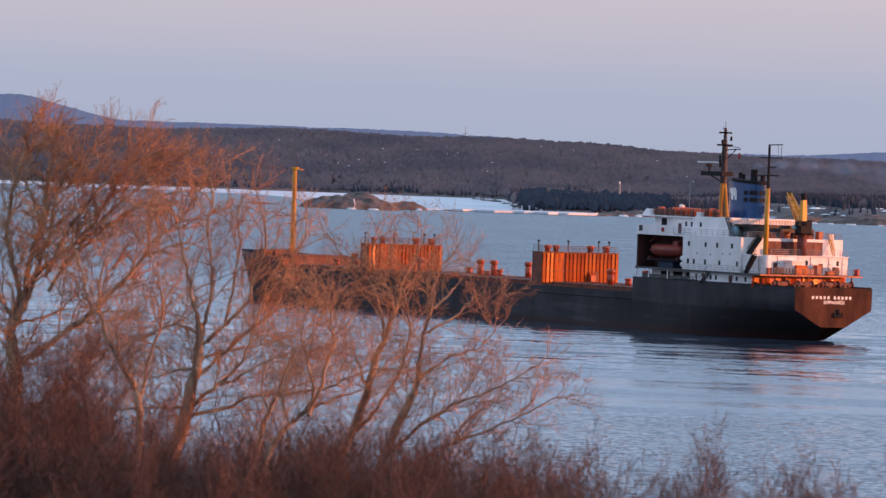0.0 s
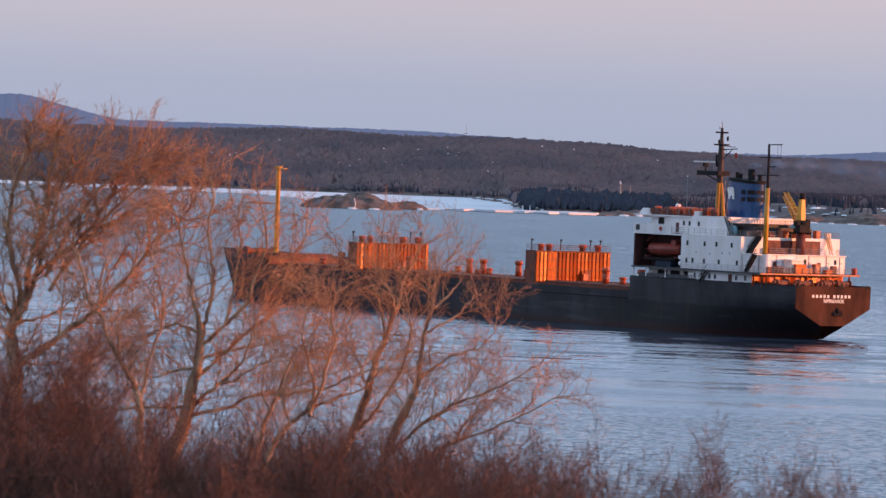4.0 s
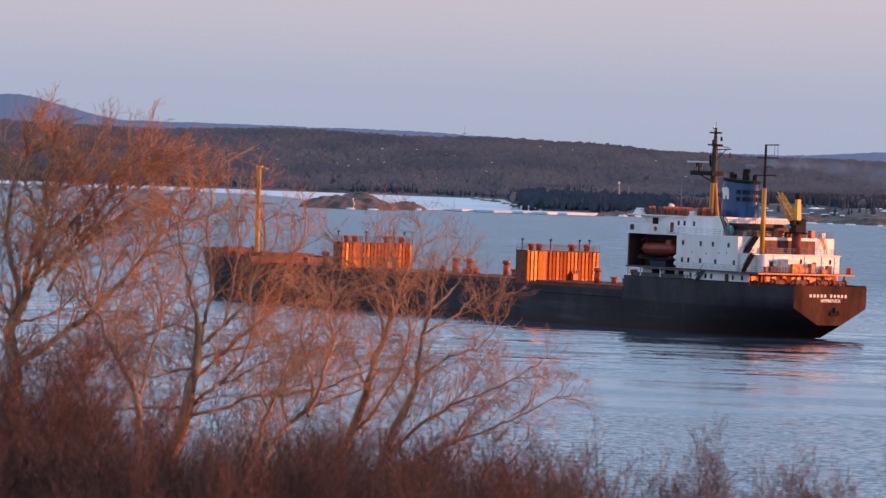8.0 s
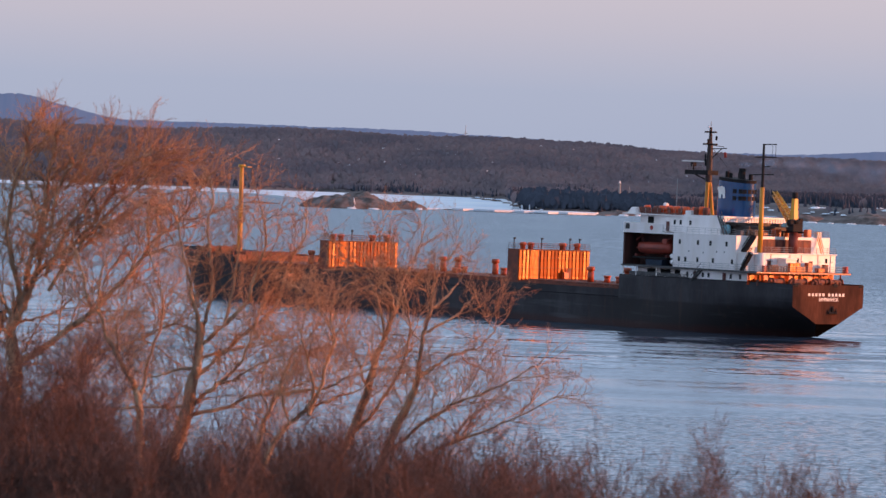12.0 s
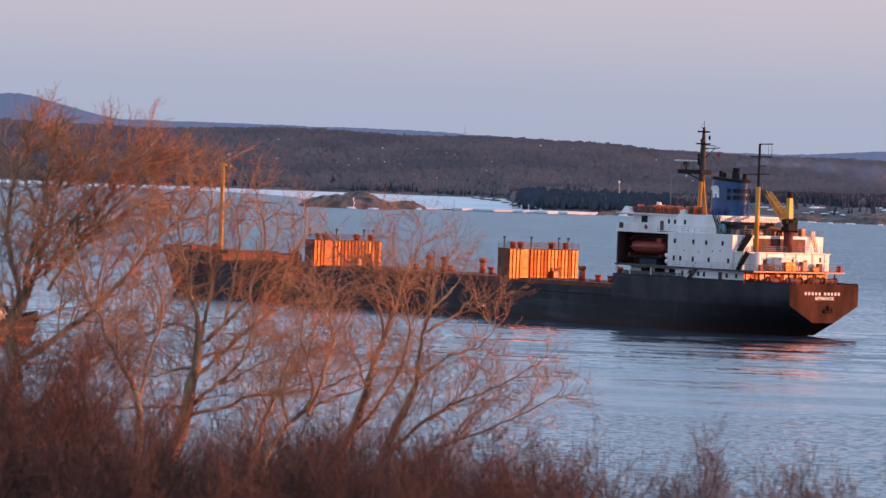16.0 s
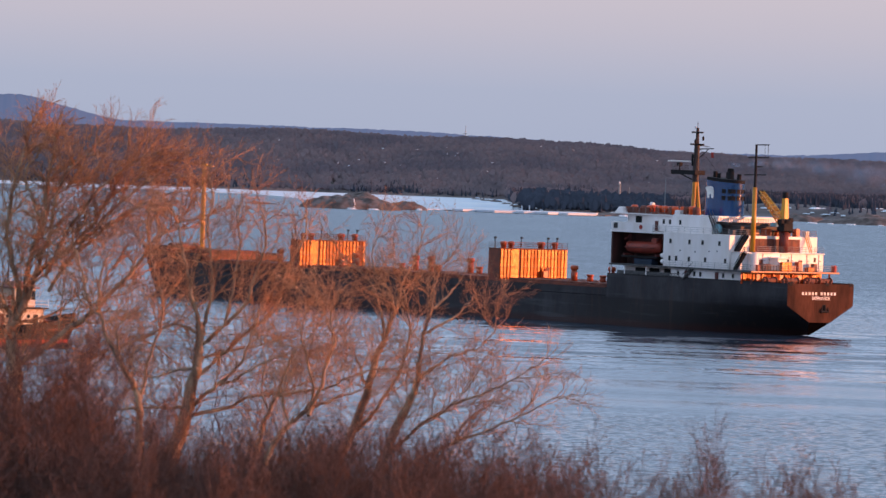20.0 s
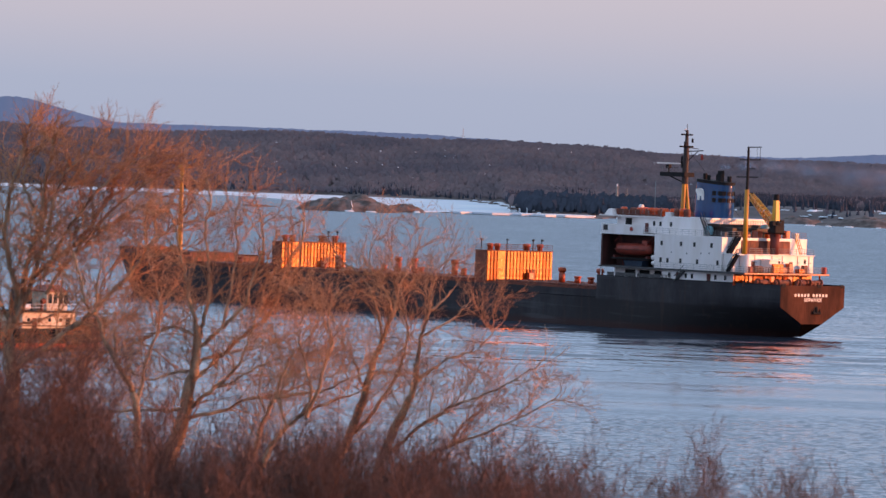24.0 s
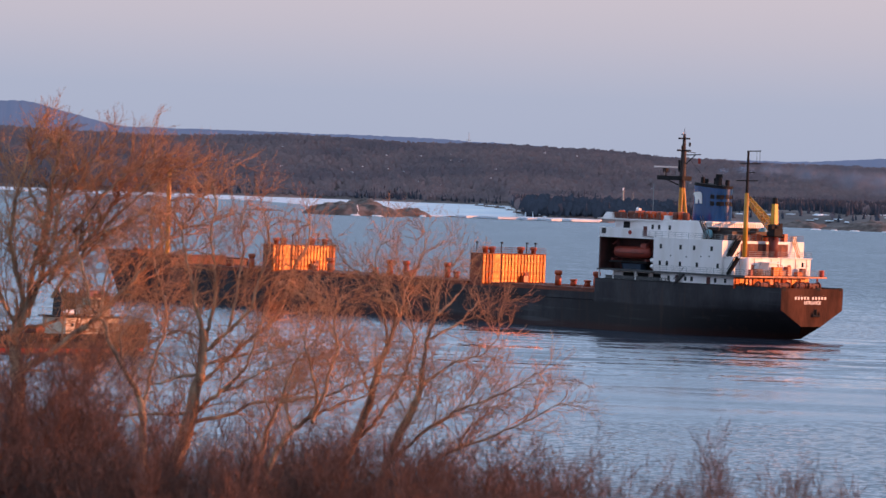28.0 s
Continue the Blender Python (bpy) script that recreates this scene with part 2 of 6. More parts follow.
def rod(bm, a, b, r, r2=None, n=8, caps=True):
    """A round bar from a to b."""
    a, b = Vector(a), Vector(b)
    d = (b - a).normalized()
    u = d.orthogonal().normalized()
    v = d.cross(u)
    r2 = r if r2 is None else r2
    rings = [[bm.verts.new(c + (u * math.cos(2 * math.pi * i / n) + v * math.sin(2 * math.pi * i / n)) * q) for i in range(n)] for c, q in ((a, r), (b, r2))]
    for i in range(n):
        bm.faces.new((rings[0][i], rings[0][(i + 1) % n], rings[1][(i + 1) % n], rings[1][i]))
    if caps:
        bm.faces.new(rings[0][::-1])
        bm.faces.new(rings[1])


def prism(bm, outline, z0, z1, taper=1.0, centre=(0, 0)):
    """An upright block over a closed outline of (x, y)."""
    lo = [bm.verts.new((x, y, z0)) for x, y in outline]
    hi = [bm.verts.new((centre[0] + (x - centre[0]) * taper, centre[1] + (y - centre[1]) * taper, z1)) for x, y in outline]
    n = len(outline)
    for i in range(n):
        bm.faces.new((lo[i], lo[(i + 1) % n], hi[(i + 1) % n], hi[i]))
    bm.faces.new(lo[::-1])
    bm.faces.new(hi)


def lathe(bm, profile, at=(0, 0, 0), n=16):
    """A turned body: profile of (radius, height) about an upright axis."""
    rings = [[bm.verts.new((at[0] + r * math.cos(2 * math.pi * i / n), at[1] + r * math.sin(2 * math.pi * i / n), at[2] + z)) for i in range(n)] for r, z in profile]
    for lo, hi in zip(rings, rings[1:]):
        for i in range(n):
            bm.faces.new((lo[i], lo[(i + 1) % n], hi[(i + 1) % n], hi[i]))
    bm.faces.new(rings[0][::-1])
    bm.faces.new(rings[-1])


def part(name, bm, mat, parent=None, label="", smooth=False):
    me = bpy.data.meshes.new(name)
    bmesh.ops.recalc_face_normals(bm, faces=bm.faces)
    bm.to_mesh(me)
    bm.free()
    me.materials.append(mat)
    if smooth:
        for f in me.polygons:
            f.use_smooth = True
    ob = new(name, me)
    ob.parent = parent
    return tagged(ob, label)


def made(name, parent, mat, build, label="", smooth=False):
    bm = bmesh.new()
    build(bm)
    return part(name, bm, mat, parent, label, smooth)


def share(ob, x, y, z, rz=0, parent=None):
    """Another piece on the same mesh, moved by x, y, z."""
    o = ob.copy()
    scene.collection.objects.link(o)
    o.parent = parent or ob.parent
    o.matrix_basis = pose(x, y, z, 0, 0, rz)
    return o


def mesh_object(name, verts, faces, mat, parent=None, smooth=False):
    me = bpy.data.meshes.new(name)
    me.from_pydata(verts, [], faces)
    me.materials.append(mat)
    if smooth:
        me.polygons.foreach_set("use_smooth", [True] * len(me.polygons))
    ob = new(name, me)
    ob.parent = parent
    return ob


def smoothstep(a, b, x):
    x = min(1.0, max(0.0, (x - a) / (b - a)))
    return x * x * (3 - 2 * x)


# ---- water and land ----
WATER = water_material()
tagged(mesh_object("water", [(-2500, 150, 0), (2500, 150, 0), (2500, 4990, 0), (-2500, 4990, 0)], [(0, 1, 2, 3)], WATER), "rippled blue evening water with calm slicks", "water", kind="structure")

EARTH = material("dry_grass_and_earth", (0.16, 0.11, 0.07), 0.9, 0, 0.4, 0.5, (0.08, 0.055, 0.04), 0.6, 3.0)
FOREST_FLOOR = material("forest_floor", (0.165, 0.128, 0.125), 0.95, 0, 0.03, 0.4, (0.085, 0.068, 0.068), 0.3, 0.2)
GRANITE = material("granite", (0.20, 0.155, 0.145), 0.85, 0, 0.22, 0.55, (0.075, 0.055, 0.05), 1.0, 0.9)
SNOW = material("old_snow", (0.82, 0.84, 0.88), 0.75, 0, 0.02, 0.12, (0.62, 0.70, 0.80), 0.3, 0.2)
# Far haze is put into these pale mauve birch colours.
BIRCH = material("hazed_birch_wood", (0.236, 0.186, 0.193), 1.0, 0, 0.02, 0.38, (0.162, 0.141, 0.160), island=0.06, spec=0.0)
# light passes through a leafless crown
spray = BIRCH.node_tree.nodes.new("ShaderNodeBsdfTranslucent")
through_mix = BIRCH.node_tree.nodes.new("ShaderNodeMixShader")
through_mix.inputs["Fac"].default_value = 0.15
birch_out = BIRCH.node_tree.nodes["Material Output"]
BIRCH.node_tree.links.new(BIRCH.node_tree.nodes["Principled BSDF"].inputs["Base Color"].links[0].from_socket, spray.inputs["Color"])
BIRCH.node_tree.links.new(BIRCH.node_tree.nodes["Principled BSDF"].outputs[0], through_mix.inputs[1])
BIRCH.node_tree.links.new(spray.outputs[0], through_mix.inputs[2])
BIRCH.node_tree.links.new(through_mix.outputs[0], birch_out.inputs["Surface"])
# The bluish conifer colours hold some of that far haze too.
CONIFER = material("hazed_dark_conifer", (0.056, 0.066, 0.090), 1.0, 0, 0.02, 0.2, (0.046, 0.054, 0.074), island=0.12, spec=0.1)


def grid(name, x0, x1, nx, y0, y1, ny, height, mat):
    verts = [(x0 + (x1 - x0) * i / nx, y0 + (y1 - y0) * j / ny) for j in range(ny + 1) for i in range(nx + 1)]
    verts = [(x, y, height(x, y)) for x, y in verts]
    faces = [(j * (nx + 1) + i, j * (nx + 1) + i + 1, (j + 1) * (nx + 1) + i + 1, (j + 1) * (nx + 1) + i) for j in range(ny) for i in range(nx)]
    return mesh_object(name, verts, faces, mat, smooth=True)


def near_ground(x, y):
    """The hillside: falls from the camera to the shore, with a shoulder rising to the right."""
    z = 28.6 - 3.2 * smoothstep(2, 32, y) - 2.9 * smoothstep(30, 92, y) - 24.5 * smoothstep(105, 215, y)
    # Right-hand shoulder is out of view, added to keep low sun off the bushes.
    z += 6.7 * smoothstep(14, 56, x) * smoothstep(-40, 40, y) * (1 - smoothstep(130, 190, y))
    return z + 0.5 * noise.noise((x * 0.08, y * 0.08, 1.0)) + 0.12 * noise.noise((x * 0.5, y * 0.5, 4.0))


tagged(grid("ground", -200, 200, 100, -120, 240, 90, near_ground, EARTH), "brown hillside with dry grass above the shore", "ground", kind="structure")


def shore_y(x):
    s = 3730 - 770 * smoothstep(40, 47, x) + 300 * smoothstep(110, 145, x) - 100 * smoothstep(200, 245, x)
    return s + 18 * noise.noise((x * 0.02, 3.0, 0.0)) + 10 * noise.noise((x * 0.09, 7.0, 0.0))


def hill_foot(x):
    """Where the wooded slope begins behind the flat foreland."""
    return 3700 - 40 * smoothstep(-160, 260, x)


def far_land(x, y):
    d = y - shore_y(x)
    if d < 0:
        return max(-4.0, d * 0.05)
    ridge = 36.5 - 1.2 * smoothstep(20, 90, x) - 10.0 * smoothstep(90, 260, x) + 4 * noise.noise((x * 0.006, 0.0, 5.0))
    rise = smoothstep(0, 4080 - hill_foot(x), y - hill_foot(x)) * (ridge - 2.0) * smoothstep(0, 90, d)
    rise += 4.5 * smoothstep(5, 70, d) * smoothstep(150, 205, x)
    return 1.0 + rise + 2.2 * noise.noise((x * 0.012, y * 0.012, 2.0)) * smoothstep(0, 120, d) + 1.2 * smoothstep(0, 8, d)


tagged(grid("far_shore", -900, 900, 225, 2900, 4900, 125, far_land, FOREST_FLOOR), "dark wooded far shore", "shore", kind="structure")


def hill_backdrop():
    """Distant hills behind the wooded ridge, with blue haze in their colour and glow."""
    m = bpy.data.materials.new("haze_painted_hills")
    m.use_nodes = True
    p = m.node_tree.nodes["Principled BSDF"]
    # Haze is painted: a blue base colour and a weak emission.
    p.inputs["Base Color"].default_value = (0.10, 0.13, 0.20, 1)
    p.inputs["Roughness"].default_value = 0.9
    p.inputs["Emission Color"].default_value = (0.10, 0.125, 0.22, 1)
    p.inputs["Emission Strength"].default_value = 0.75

    def top(x):
        z = 49 + 19 * (1 - smoothstep(-390, -285, x)) + 7 * smoothstep(290, 420, x) - 9.5 * smoothstep(-60, 240, x)
        return z + 1.2 * noise.noise((x * 0.03, 1.0, 8.0)) + 0.9 * noise.noise((x * 0.2, 5.0, 8.0))
    n = 700
    xs = [-1200 + 2400 * i / n for i in range(n + 1)]
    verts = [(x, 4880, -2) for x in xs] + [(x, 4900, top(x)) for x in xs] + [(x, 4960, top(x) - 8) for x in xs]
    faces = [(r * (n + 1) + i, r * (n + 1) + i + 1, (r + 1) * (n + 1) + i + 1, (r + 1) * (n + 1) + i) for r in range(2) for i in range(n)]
    return tagged(mesh_object("backdrop", verts, faces, m), "distant hills with blue haze painted in", "hills", kind="structure")


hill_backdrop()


def plant_forest():
    rng = random.Random(11)
    bv, bf, cv, cf = [], [], [], []

    def conifer(x, y, z, h):
        w = h * rng.uniform(0.16, 0.24)
        for k, (a, b) in enumerate(((0.02, 0.5), (0.25, 0.76), (0.52, 1.0))):
            base = len(cv)
            r = w * (1.0, 0.78, 0.48)[k]
            t0 = rng.random() * 6.3
            for i in range(6):
                q = t0 + i * 1.0472
                rr = r * rng.uniform(0.6, 1.25)
                cv.append((x + rr * math.cos(q), y + rr * math.sin(q), z + h * a - rng.random() * h * 0.10))
            cv.append((x + rng.uniform(-0.3, 0.3), y, z + h * b))
            cf.extend((base + i, base + (i + 1) % 6, base + 6) for i in range(6))

    def crown(bv, bf, x, y, z, h):
        # ragged rounded sprays of twigs round one stem
        w = h * rng.uniform(0.20, 0.34)
        for k in range(3):
            a = rng.gauss(-0.42, 0.16)
            c, q = math.cos(a), math.sin(a)
            ox, oy = rng.uniform(-0.7, 0.7) * w, rng.uniform(-0.5, 0.5) * w
            base = len(bv)
            low, top = h * rng.uniform(-0.1, 0.4), h * rng.uniform(0.72, 1.02)
            for u, v in ((0.15, 0.0), (0.75, 0.3), (0.85, 0.62), (0.45, 0.95), (0.0, 1.0), (-0.5, 0.92), (-0.85, 0.6), (-0.7, 0.28)):
                u = (u + rng.uniform(-0.22, 0.22)) * w
                v = v + rng.uniform(-0.1, 0.1)
                bv.append((x + ox + u * c, y + oy + u * q + v * top * 0.5, z + low + (top - low) * v))
            bf.append(tuple(range(base, base + 8)))
    count = 0
    while count < 40000:
        y = rng.uniform(2955, 4130)
        half = 375 if y > 3700 else 320
        x = rng.uniform(-half, half)
        d = y - shore_y(x)
        if d < 4 or (rng.random() < 0.45 and d > 500 and y < 3600):
            continue
        z = far_land(x, y) - 0.3
        clump = noise.noise((x * 0.016, y * 0.008, 9.0)) + 0.5 * noise.noise((x * 0.05, y * 0.02, 3.0))
        foot = 1 - smoothstep(20, 170, y - hill_foot(x))
        fore = x > 40 and d < 190 and y < 3180
        dark = 0.40 * clump + 0.50 * foot + (0.55 if fore and x < 112 else 0.4 if fore else 0.2 if x > 110 and y < hill_foot(x) else 0)
        if 170 < x and d < 150:
            if rng.random() < 0.97:
                continue
        h = rng.uniform(4.2, 6.8) * (1.0 if d > 40 else 0.8)
        if dark + rng.uniform(-0.16, 0.16) > 0.50:
            if fore and rng.random() < 0.85:
                crown(cv, cf, x, y, z, h * rng.uniform(1.0, 1.6))
            else:
                conifer(x, y, z, h * (rng.uniform(0.9, 1.7) if fore else 1.1))
        else:
            crown(bv, bf, x, y, z, h)
        count += 1
    tagged(mesh_object("birch_wood", bv, bf, BIRCH), "bare brown-grey birch wood on the far hillside", "forest", kind="stuff")
    tagged(mesh_object("conifer_wood", cv, cf, CONIFER), "dark conifers on the far shore", "forest", kind="stuff")


plant_forest()


def rock(name, cx, cy, lx, ly, h, seed, label, mat=None):
    """A low ice-worn rock dome with cracks."""
    verts, faces = [], []
    n, m = 56, 22
    for j in range(m + 1):
        for i in range(n):
            a = 2 * math.pi * i / n
            k = j / m
            r = 1 - k
            x, y = r * math.cos(a), r * math.sin(a)
            lump = 0.30 * noise.noise((x * 2.2 + seed, y * 1.7, seed * 1.7)) + 0.18 * noise.noise((x * 7 + seed, y * 5, seed)) + 0.10 * noise.noise((x * 18, y * 14 + seed, 0))
            edge = 1 + 0.22 * noise.noise((math.cos(a) * 1.6 + seed, math.sin(a) * 1.6, 3.0))
            z = h * ((1 - r ** 2.4) ** 0.75 * (0.80 + lump)) - 0.6
            verts.append((cx + x * lx * edge, cy + y * ly * edge, z))
    for j in range(m):
        faces += [(j * n + i, j * n + (i + 1) % n, (j + 1) * n + (i + 1) % n, (j + 1) * n + i) for i in range(n)]
    return tagged(mesh_object(name, verts, faces, mat or GRANITE, smooth=True), label, "rock")


rock("rock_island", -48.5, 2795, 27.0, 16, 9.0, 1.3, "bare rounded pinkish granite island in the bay")
rock("rock_island", -20.5, 2850, 11.5, 9, 5.6, 4.1, "small bare granite island with snow at its edge")
rock("skerry", -97, 2870, 13, 5, 1.9, 6.2, "low dark skerry just above the water")
rock("skerry", 20, 2912, 14, 3, 1.1, 2.7, "low dark skerry beside the ice edge")
rock("skerry", 92, 2942, 12, 6, 3.4, 8.4, "low granite skerry near the wooded shore")
rock("rock_point", 106, 2962, 12, 9, 4.5, 7.1, "low granite point below the wood")
rock("rock_point", 236, 2985, 34, 26, 7.0, 5.5, "bare reddish granite point with snow patches")
rock("rock_point", 196, 3030, 16, 14, 5.0, 9.3, "low granite shore with snow patches")


def flat_patch(name, points, z, thick, mat, label, category, kind="", seed=0):
    """A sheet of snow or ice with a ragged edge."""
    ring = []
    n = len(points)
    for i in range(n):
        (x0, y0), (x1, y1) = points[i], points[(i + 1) % n]
        steps = max(3, int(math.hypot(x1 - x0, (y1 - y0) * 0.3) / 5))
        for k in range(steps):
            u = k / steps
            x, y = x0 + (x1 - x0) * u, y0 + (y1 - y0) * u
            ring.append((x + 1.6 * noise.noise((x * 0.2, y * 0.05, seed)), y + 14 * noise.noise((x * 0.12, y * 0.02, seed + 5)) * min(1, thick * 3)))
    bm = bmesh.new()
    prism(bm, ring, z - thick, z)
    return tagged(part(name, bm, mat), label, category, kind=kind)


flat_patch("ice_sheet", [(-700, 3560), (-330, 3520), (-200, 3470), (-120, 3420), (-90, 3260), (-62, 2960), (-30, 2872), (-8, 2895), (24, 2905), (33, 2925), (38, 3080), (41, 3330), (44, 3700), (15, 3745), (-120, 3790), (-330, 3760), (-700, 3760)], 0.35, 0.5, SNOW, "snow-covered shore ice along the far bank", "ice", "structure", 1.0)


flat_patch("shore_spit", [(0, 2884), (20, 2880), (44, 2886), (64, 2898), (86, 2908), (90, 2948), (60, 2950), (40, 2934), (18, 2912), (0, 2900)], 0.45, 0.9, GRANITE, "low stony spit in front of the wooded shore", "shore", "structure", 4.0)
flat_patch("shore_ice", [(4, 2868), (22, 2866), (42, 2872), (60, 2882), (80, 2892), (82, 2926), (60, 2930), (40, 2916), (6, 2896)], 1.3, 1.1, SNOW, "narrow strip of snowy ice along the wooded shore", "ice", "structure", 2.0)


def snow_lump(x, y, z, w, d, h, seed):
    bm = bmesh.new()
    rng = random.Random(seed)
    ring = []
    for i in range(14):
        a = 2 * math.pi * i / 14
        ring.append((x + w * math.cos(a) * rng.uniform(0.7, 1.15), y + d * math.sin(a) * rng.uniform(0.7, 1.15)))
    prism(bm, ring, z, z + h, 0.6, (x, y))
    return tagged(part("snow_patch", bm, SNOW), "patch of old white snow on the rocks", "snow", "snow patches")


# snow in the cleft and at the foot of the large island, and along the right-hand shore
for x, y, z, w, d, h in ((-46.2, 2784.5, 4.6, 0.3, 1.2, 1.0), (-46.0, 2783.1, 3.5, 0.3, 1.2, 1.1), (-45.6, 2781.6, 2.2, 0.3, 1.2, 1.1), (-45.8, 2780.2, 0.8, 0.35, 1.2, 1.0), (-47.5, 2778.6, -0.1, 3.0, 1.4, 0.9), (-36.0, 2781.5, -0.1, 3.2, 1.4, 0.8), (-29.6, 2788.5, 0.2, 1.6, 2.0, 1.3), (-13.0, 2843, 0.0, 1.9, 2.0, 1.0)):
    snow_lump(x, y, z, w, d, h, round(x * 10))
for x, y, z, w, d, h in ((42, 2972, 0.3, 0.7, 2.5, 3.0), (46, 2976, 0.3, 0.5, 2, 3.4), (53, 2972, 0.3, 0.5, 2, 2.2), (64, 2974, 0.3, 0.7, 2, 2.2), (96, 2934, -0.1, 3, 2, 0.9), (104, 2948, -0.1, 2.5, 2, 0.9), (198, 2950, -0.1, 3.2, 3.0, 0.55), (208, 2949, -0.1, 1.8, 3.0, 0.5), (219, 2948, -0.1, 3.0, 3.0, 0.55), (235, 2948, -0.1, 2.0, 3.0, 0.5), (247, 2948, -0.1, 3.8, 3.0, 0.55), (262, 2952, -0.1, 3.8, 3.0, 0.55), (228, 2971, 1.6, 2.0, 2.5, 1.6), (243, 2973, 2.0, 2.4, 2.5, 1.6)):
    snow_lump(x, y, z, w, d, h, round(x * 7))
srng = random.Random(3)
for i in range(26):
    x = srng.uniform(150, 262)
    y = shore_y(x) + srng.uniform(12, 100)
    snow_lump(x, y, max(0.0, far_land(x, y)) - 0.1, srng.uniform(1.4, 4.6), srng.uniform(3, 8), srng.uniform(0.35, 0.7), 100 + i)
for i in range(12):
    x = srng.uniform(20, 62)
    y = shore_y(x) + srng.uniform(0, 60)
    snow_lump(x, y, far_land(x, y), srng.uniform(0.7, 1.8), srng.uniform(2, 4), srng.uniform(0.35, 0.8), 200 + i)
for i in range(34):
    x = srng.gauss(-70, 60) if i % 3 else srng.uniform(-230, 200)
    y = srng.uniform(3800, 3990)
    snow_lump(x, y, far_land(x, y) + srng.uniform(3.5, 6.0), srng.uniform(0.3, 1.0), 3, srng.uniform(0.2, 0.45), 300 + i)
for i, (x, y, lx, h) in enumerate(((27, 3560, 5.0, 2.6), (33, 3500, 4.0, 3.0), (38, 3380, 3.5, 2.4), (21, 3640, 4.5, 2.4), (41, 3240, 3.0, 2.6))):
    rock("shore_rock", x, y, lx, 6, h, 11.5 + i, "dark boulder at the edge of the snowy ice")
    snow_lump(x + 0.8, y - 5, h * 0.45, lx * 0.5, 1.5, 0.6, 500 + i)
beacon = tagged(new("beacon_tower"), "white slender navigation beacon tower among the trees", "beacon tower")
BZ = 9.3
made("tower_body", beacon, GREY, lambda bm: lathe(bm, [(0.9, -6), (0.7, 2), (0.5, 6), (0.9, 6.1), (0.9, 6.5)], (104.5, 3290, BZ), 10))
made("lantern", beacon, WHITE, lambda bm: lathe(bm, [(0.5, 0), (0.5, 1.0), (0.15, 1.5)], (104.5, 3290, BZ + 6.5), 10))
made("side_mast", beacon, GREY, lambda bm: rod(bm, (110.5, 3290, BZ - 4), (110.5, 3290, BZ + 5), 0.35, 0.2, 6))


radio = tagged(new("radio_mast"), "thin lattice radio mast on the wooded ridge", "radio mast")
made("mast_pole", radio, GREY, lambda bm: rod(bm, (13.4, 4080, 34.0), (13.4, 4080, 51.4), 0.2, 0.15, 6))
made("mast_platform", radio, GREY, lambda bm: box(bm, 11.8, 15.0, 4079.6, 4080.4, 45.0, 45.4, 0.1))
for x, y, lx in ((-235, 3250, 17), (-205, 3230, 9), (-168, 3200, 12)):
    rock("skerry", x, y, lx, 4, 1.5, x * 0.37, "low dark skerry in the shore ice")


# ---- bare trees and bushes on the slope ----
BARK = material("tan_bark", (0.55, 0.345, 0.21), 0.8, 0, 5.0, 0.45, (0.16, 0.096, 0.068), 0.6, 30.0, 3.0)
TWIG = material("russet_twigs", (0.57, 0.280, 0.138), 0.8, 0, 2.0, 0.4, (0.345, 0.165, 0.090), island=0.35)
# Shade on the lower slope is partly put into this dark brown.
SHRUB = material("shade_dark_shrub_stems", (0.145, 0.078, 0.062), 0.9, 0, 2.0, 0.35, (0.085, 0.047, 0.040), island=0.35)


class Wood:
    """Collects tapered round branches and makes them one mesh."""

    def __init__(self):
        self.v, self.f = [], []

    def tube(self, pts, r0, r1, sides):
        n = len(pts)
        base = len(self.v)
        for i, p in enumerate(pts):
            d = (pts[min(i + 1, n - 1)] - pts[max(i - 1, 0)]).normalized()
            u = d.orthogonal().normalized()
            w = d.cross(u)
            r = r0 + (r1 - r0) * i / (n - 1)
            for k in range(sides):
                a = 2 * math.pi * k / sides
                self.v.append(tuple(p + (u * math.cos(a) + w * math.sin(a)) * r))
        for i in range(n - 1):
            for k in range(sides):
                a, b = base + i * sides + k, base + i * sides + (k + 1) % sides
                self.f.append((a, b, b + sides, a + sides))

    def made(self, name, mat, parent, smooth=True):
        return mesh_object(name, self.v, self.f, mat, parent, smooth)


def wander(rng, p, d, length, n, bend, lift):
    pts = [p.copy()]
    d = d.normalized()
    for i in range(n):
        d = (d + Vector((rng.gauss(0, bend), rng.gauss(0, bend), rng.gauss(0, bend) + lift))).normalized()
        p = p + d * (length / n)
        pts.append(p.copy())
    return pts


def along(pts, k):
    k *= len(pts) - 1
    i = min(int(k), len(pts) - 2)
    return pts[i].lerp(pts[i + 1], k - i), (pts[i + 1] - pts[i]).normalized()


def side_way(rng, d, spread):
    u = d.orthogonal().normalized()
    a = rng.random() * 2 * math.pi
    return (d + (u * math.cos(a) + d.cross(u) * math.sin(a)) * spread).normalized()


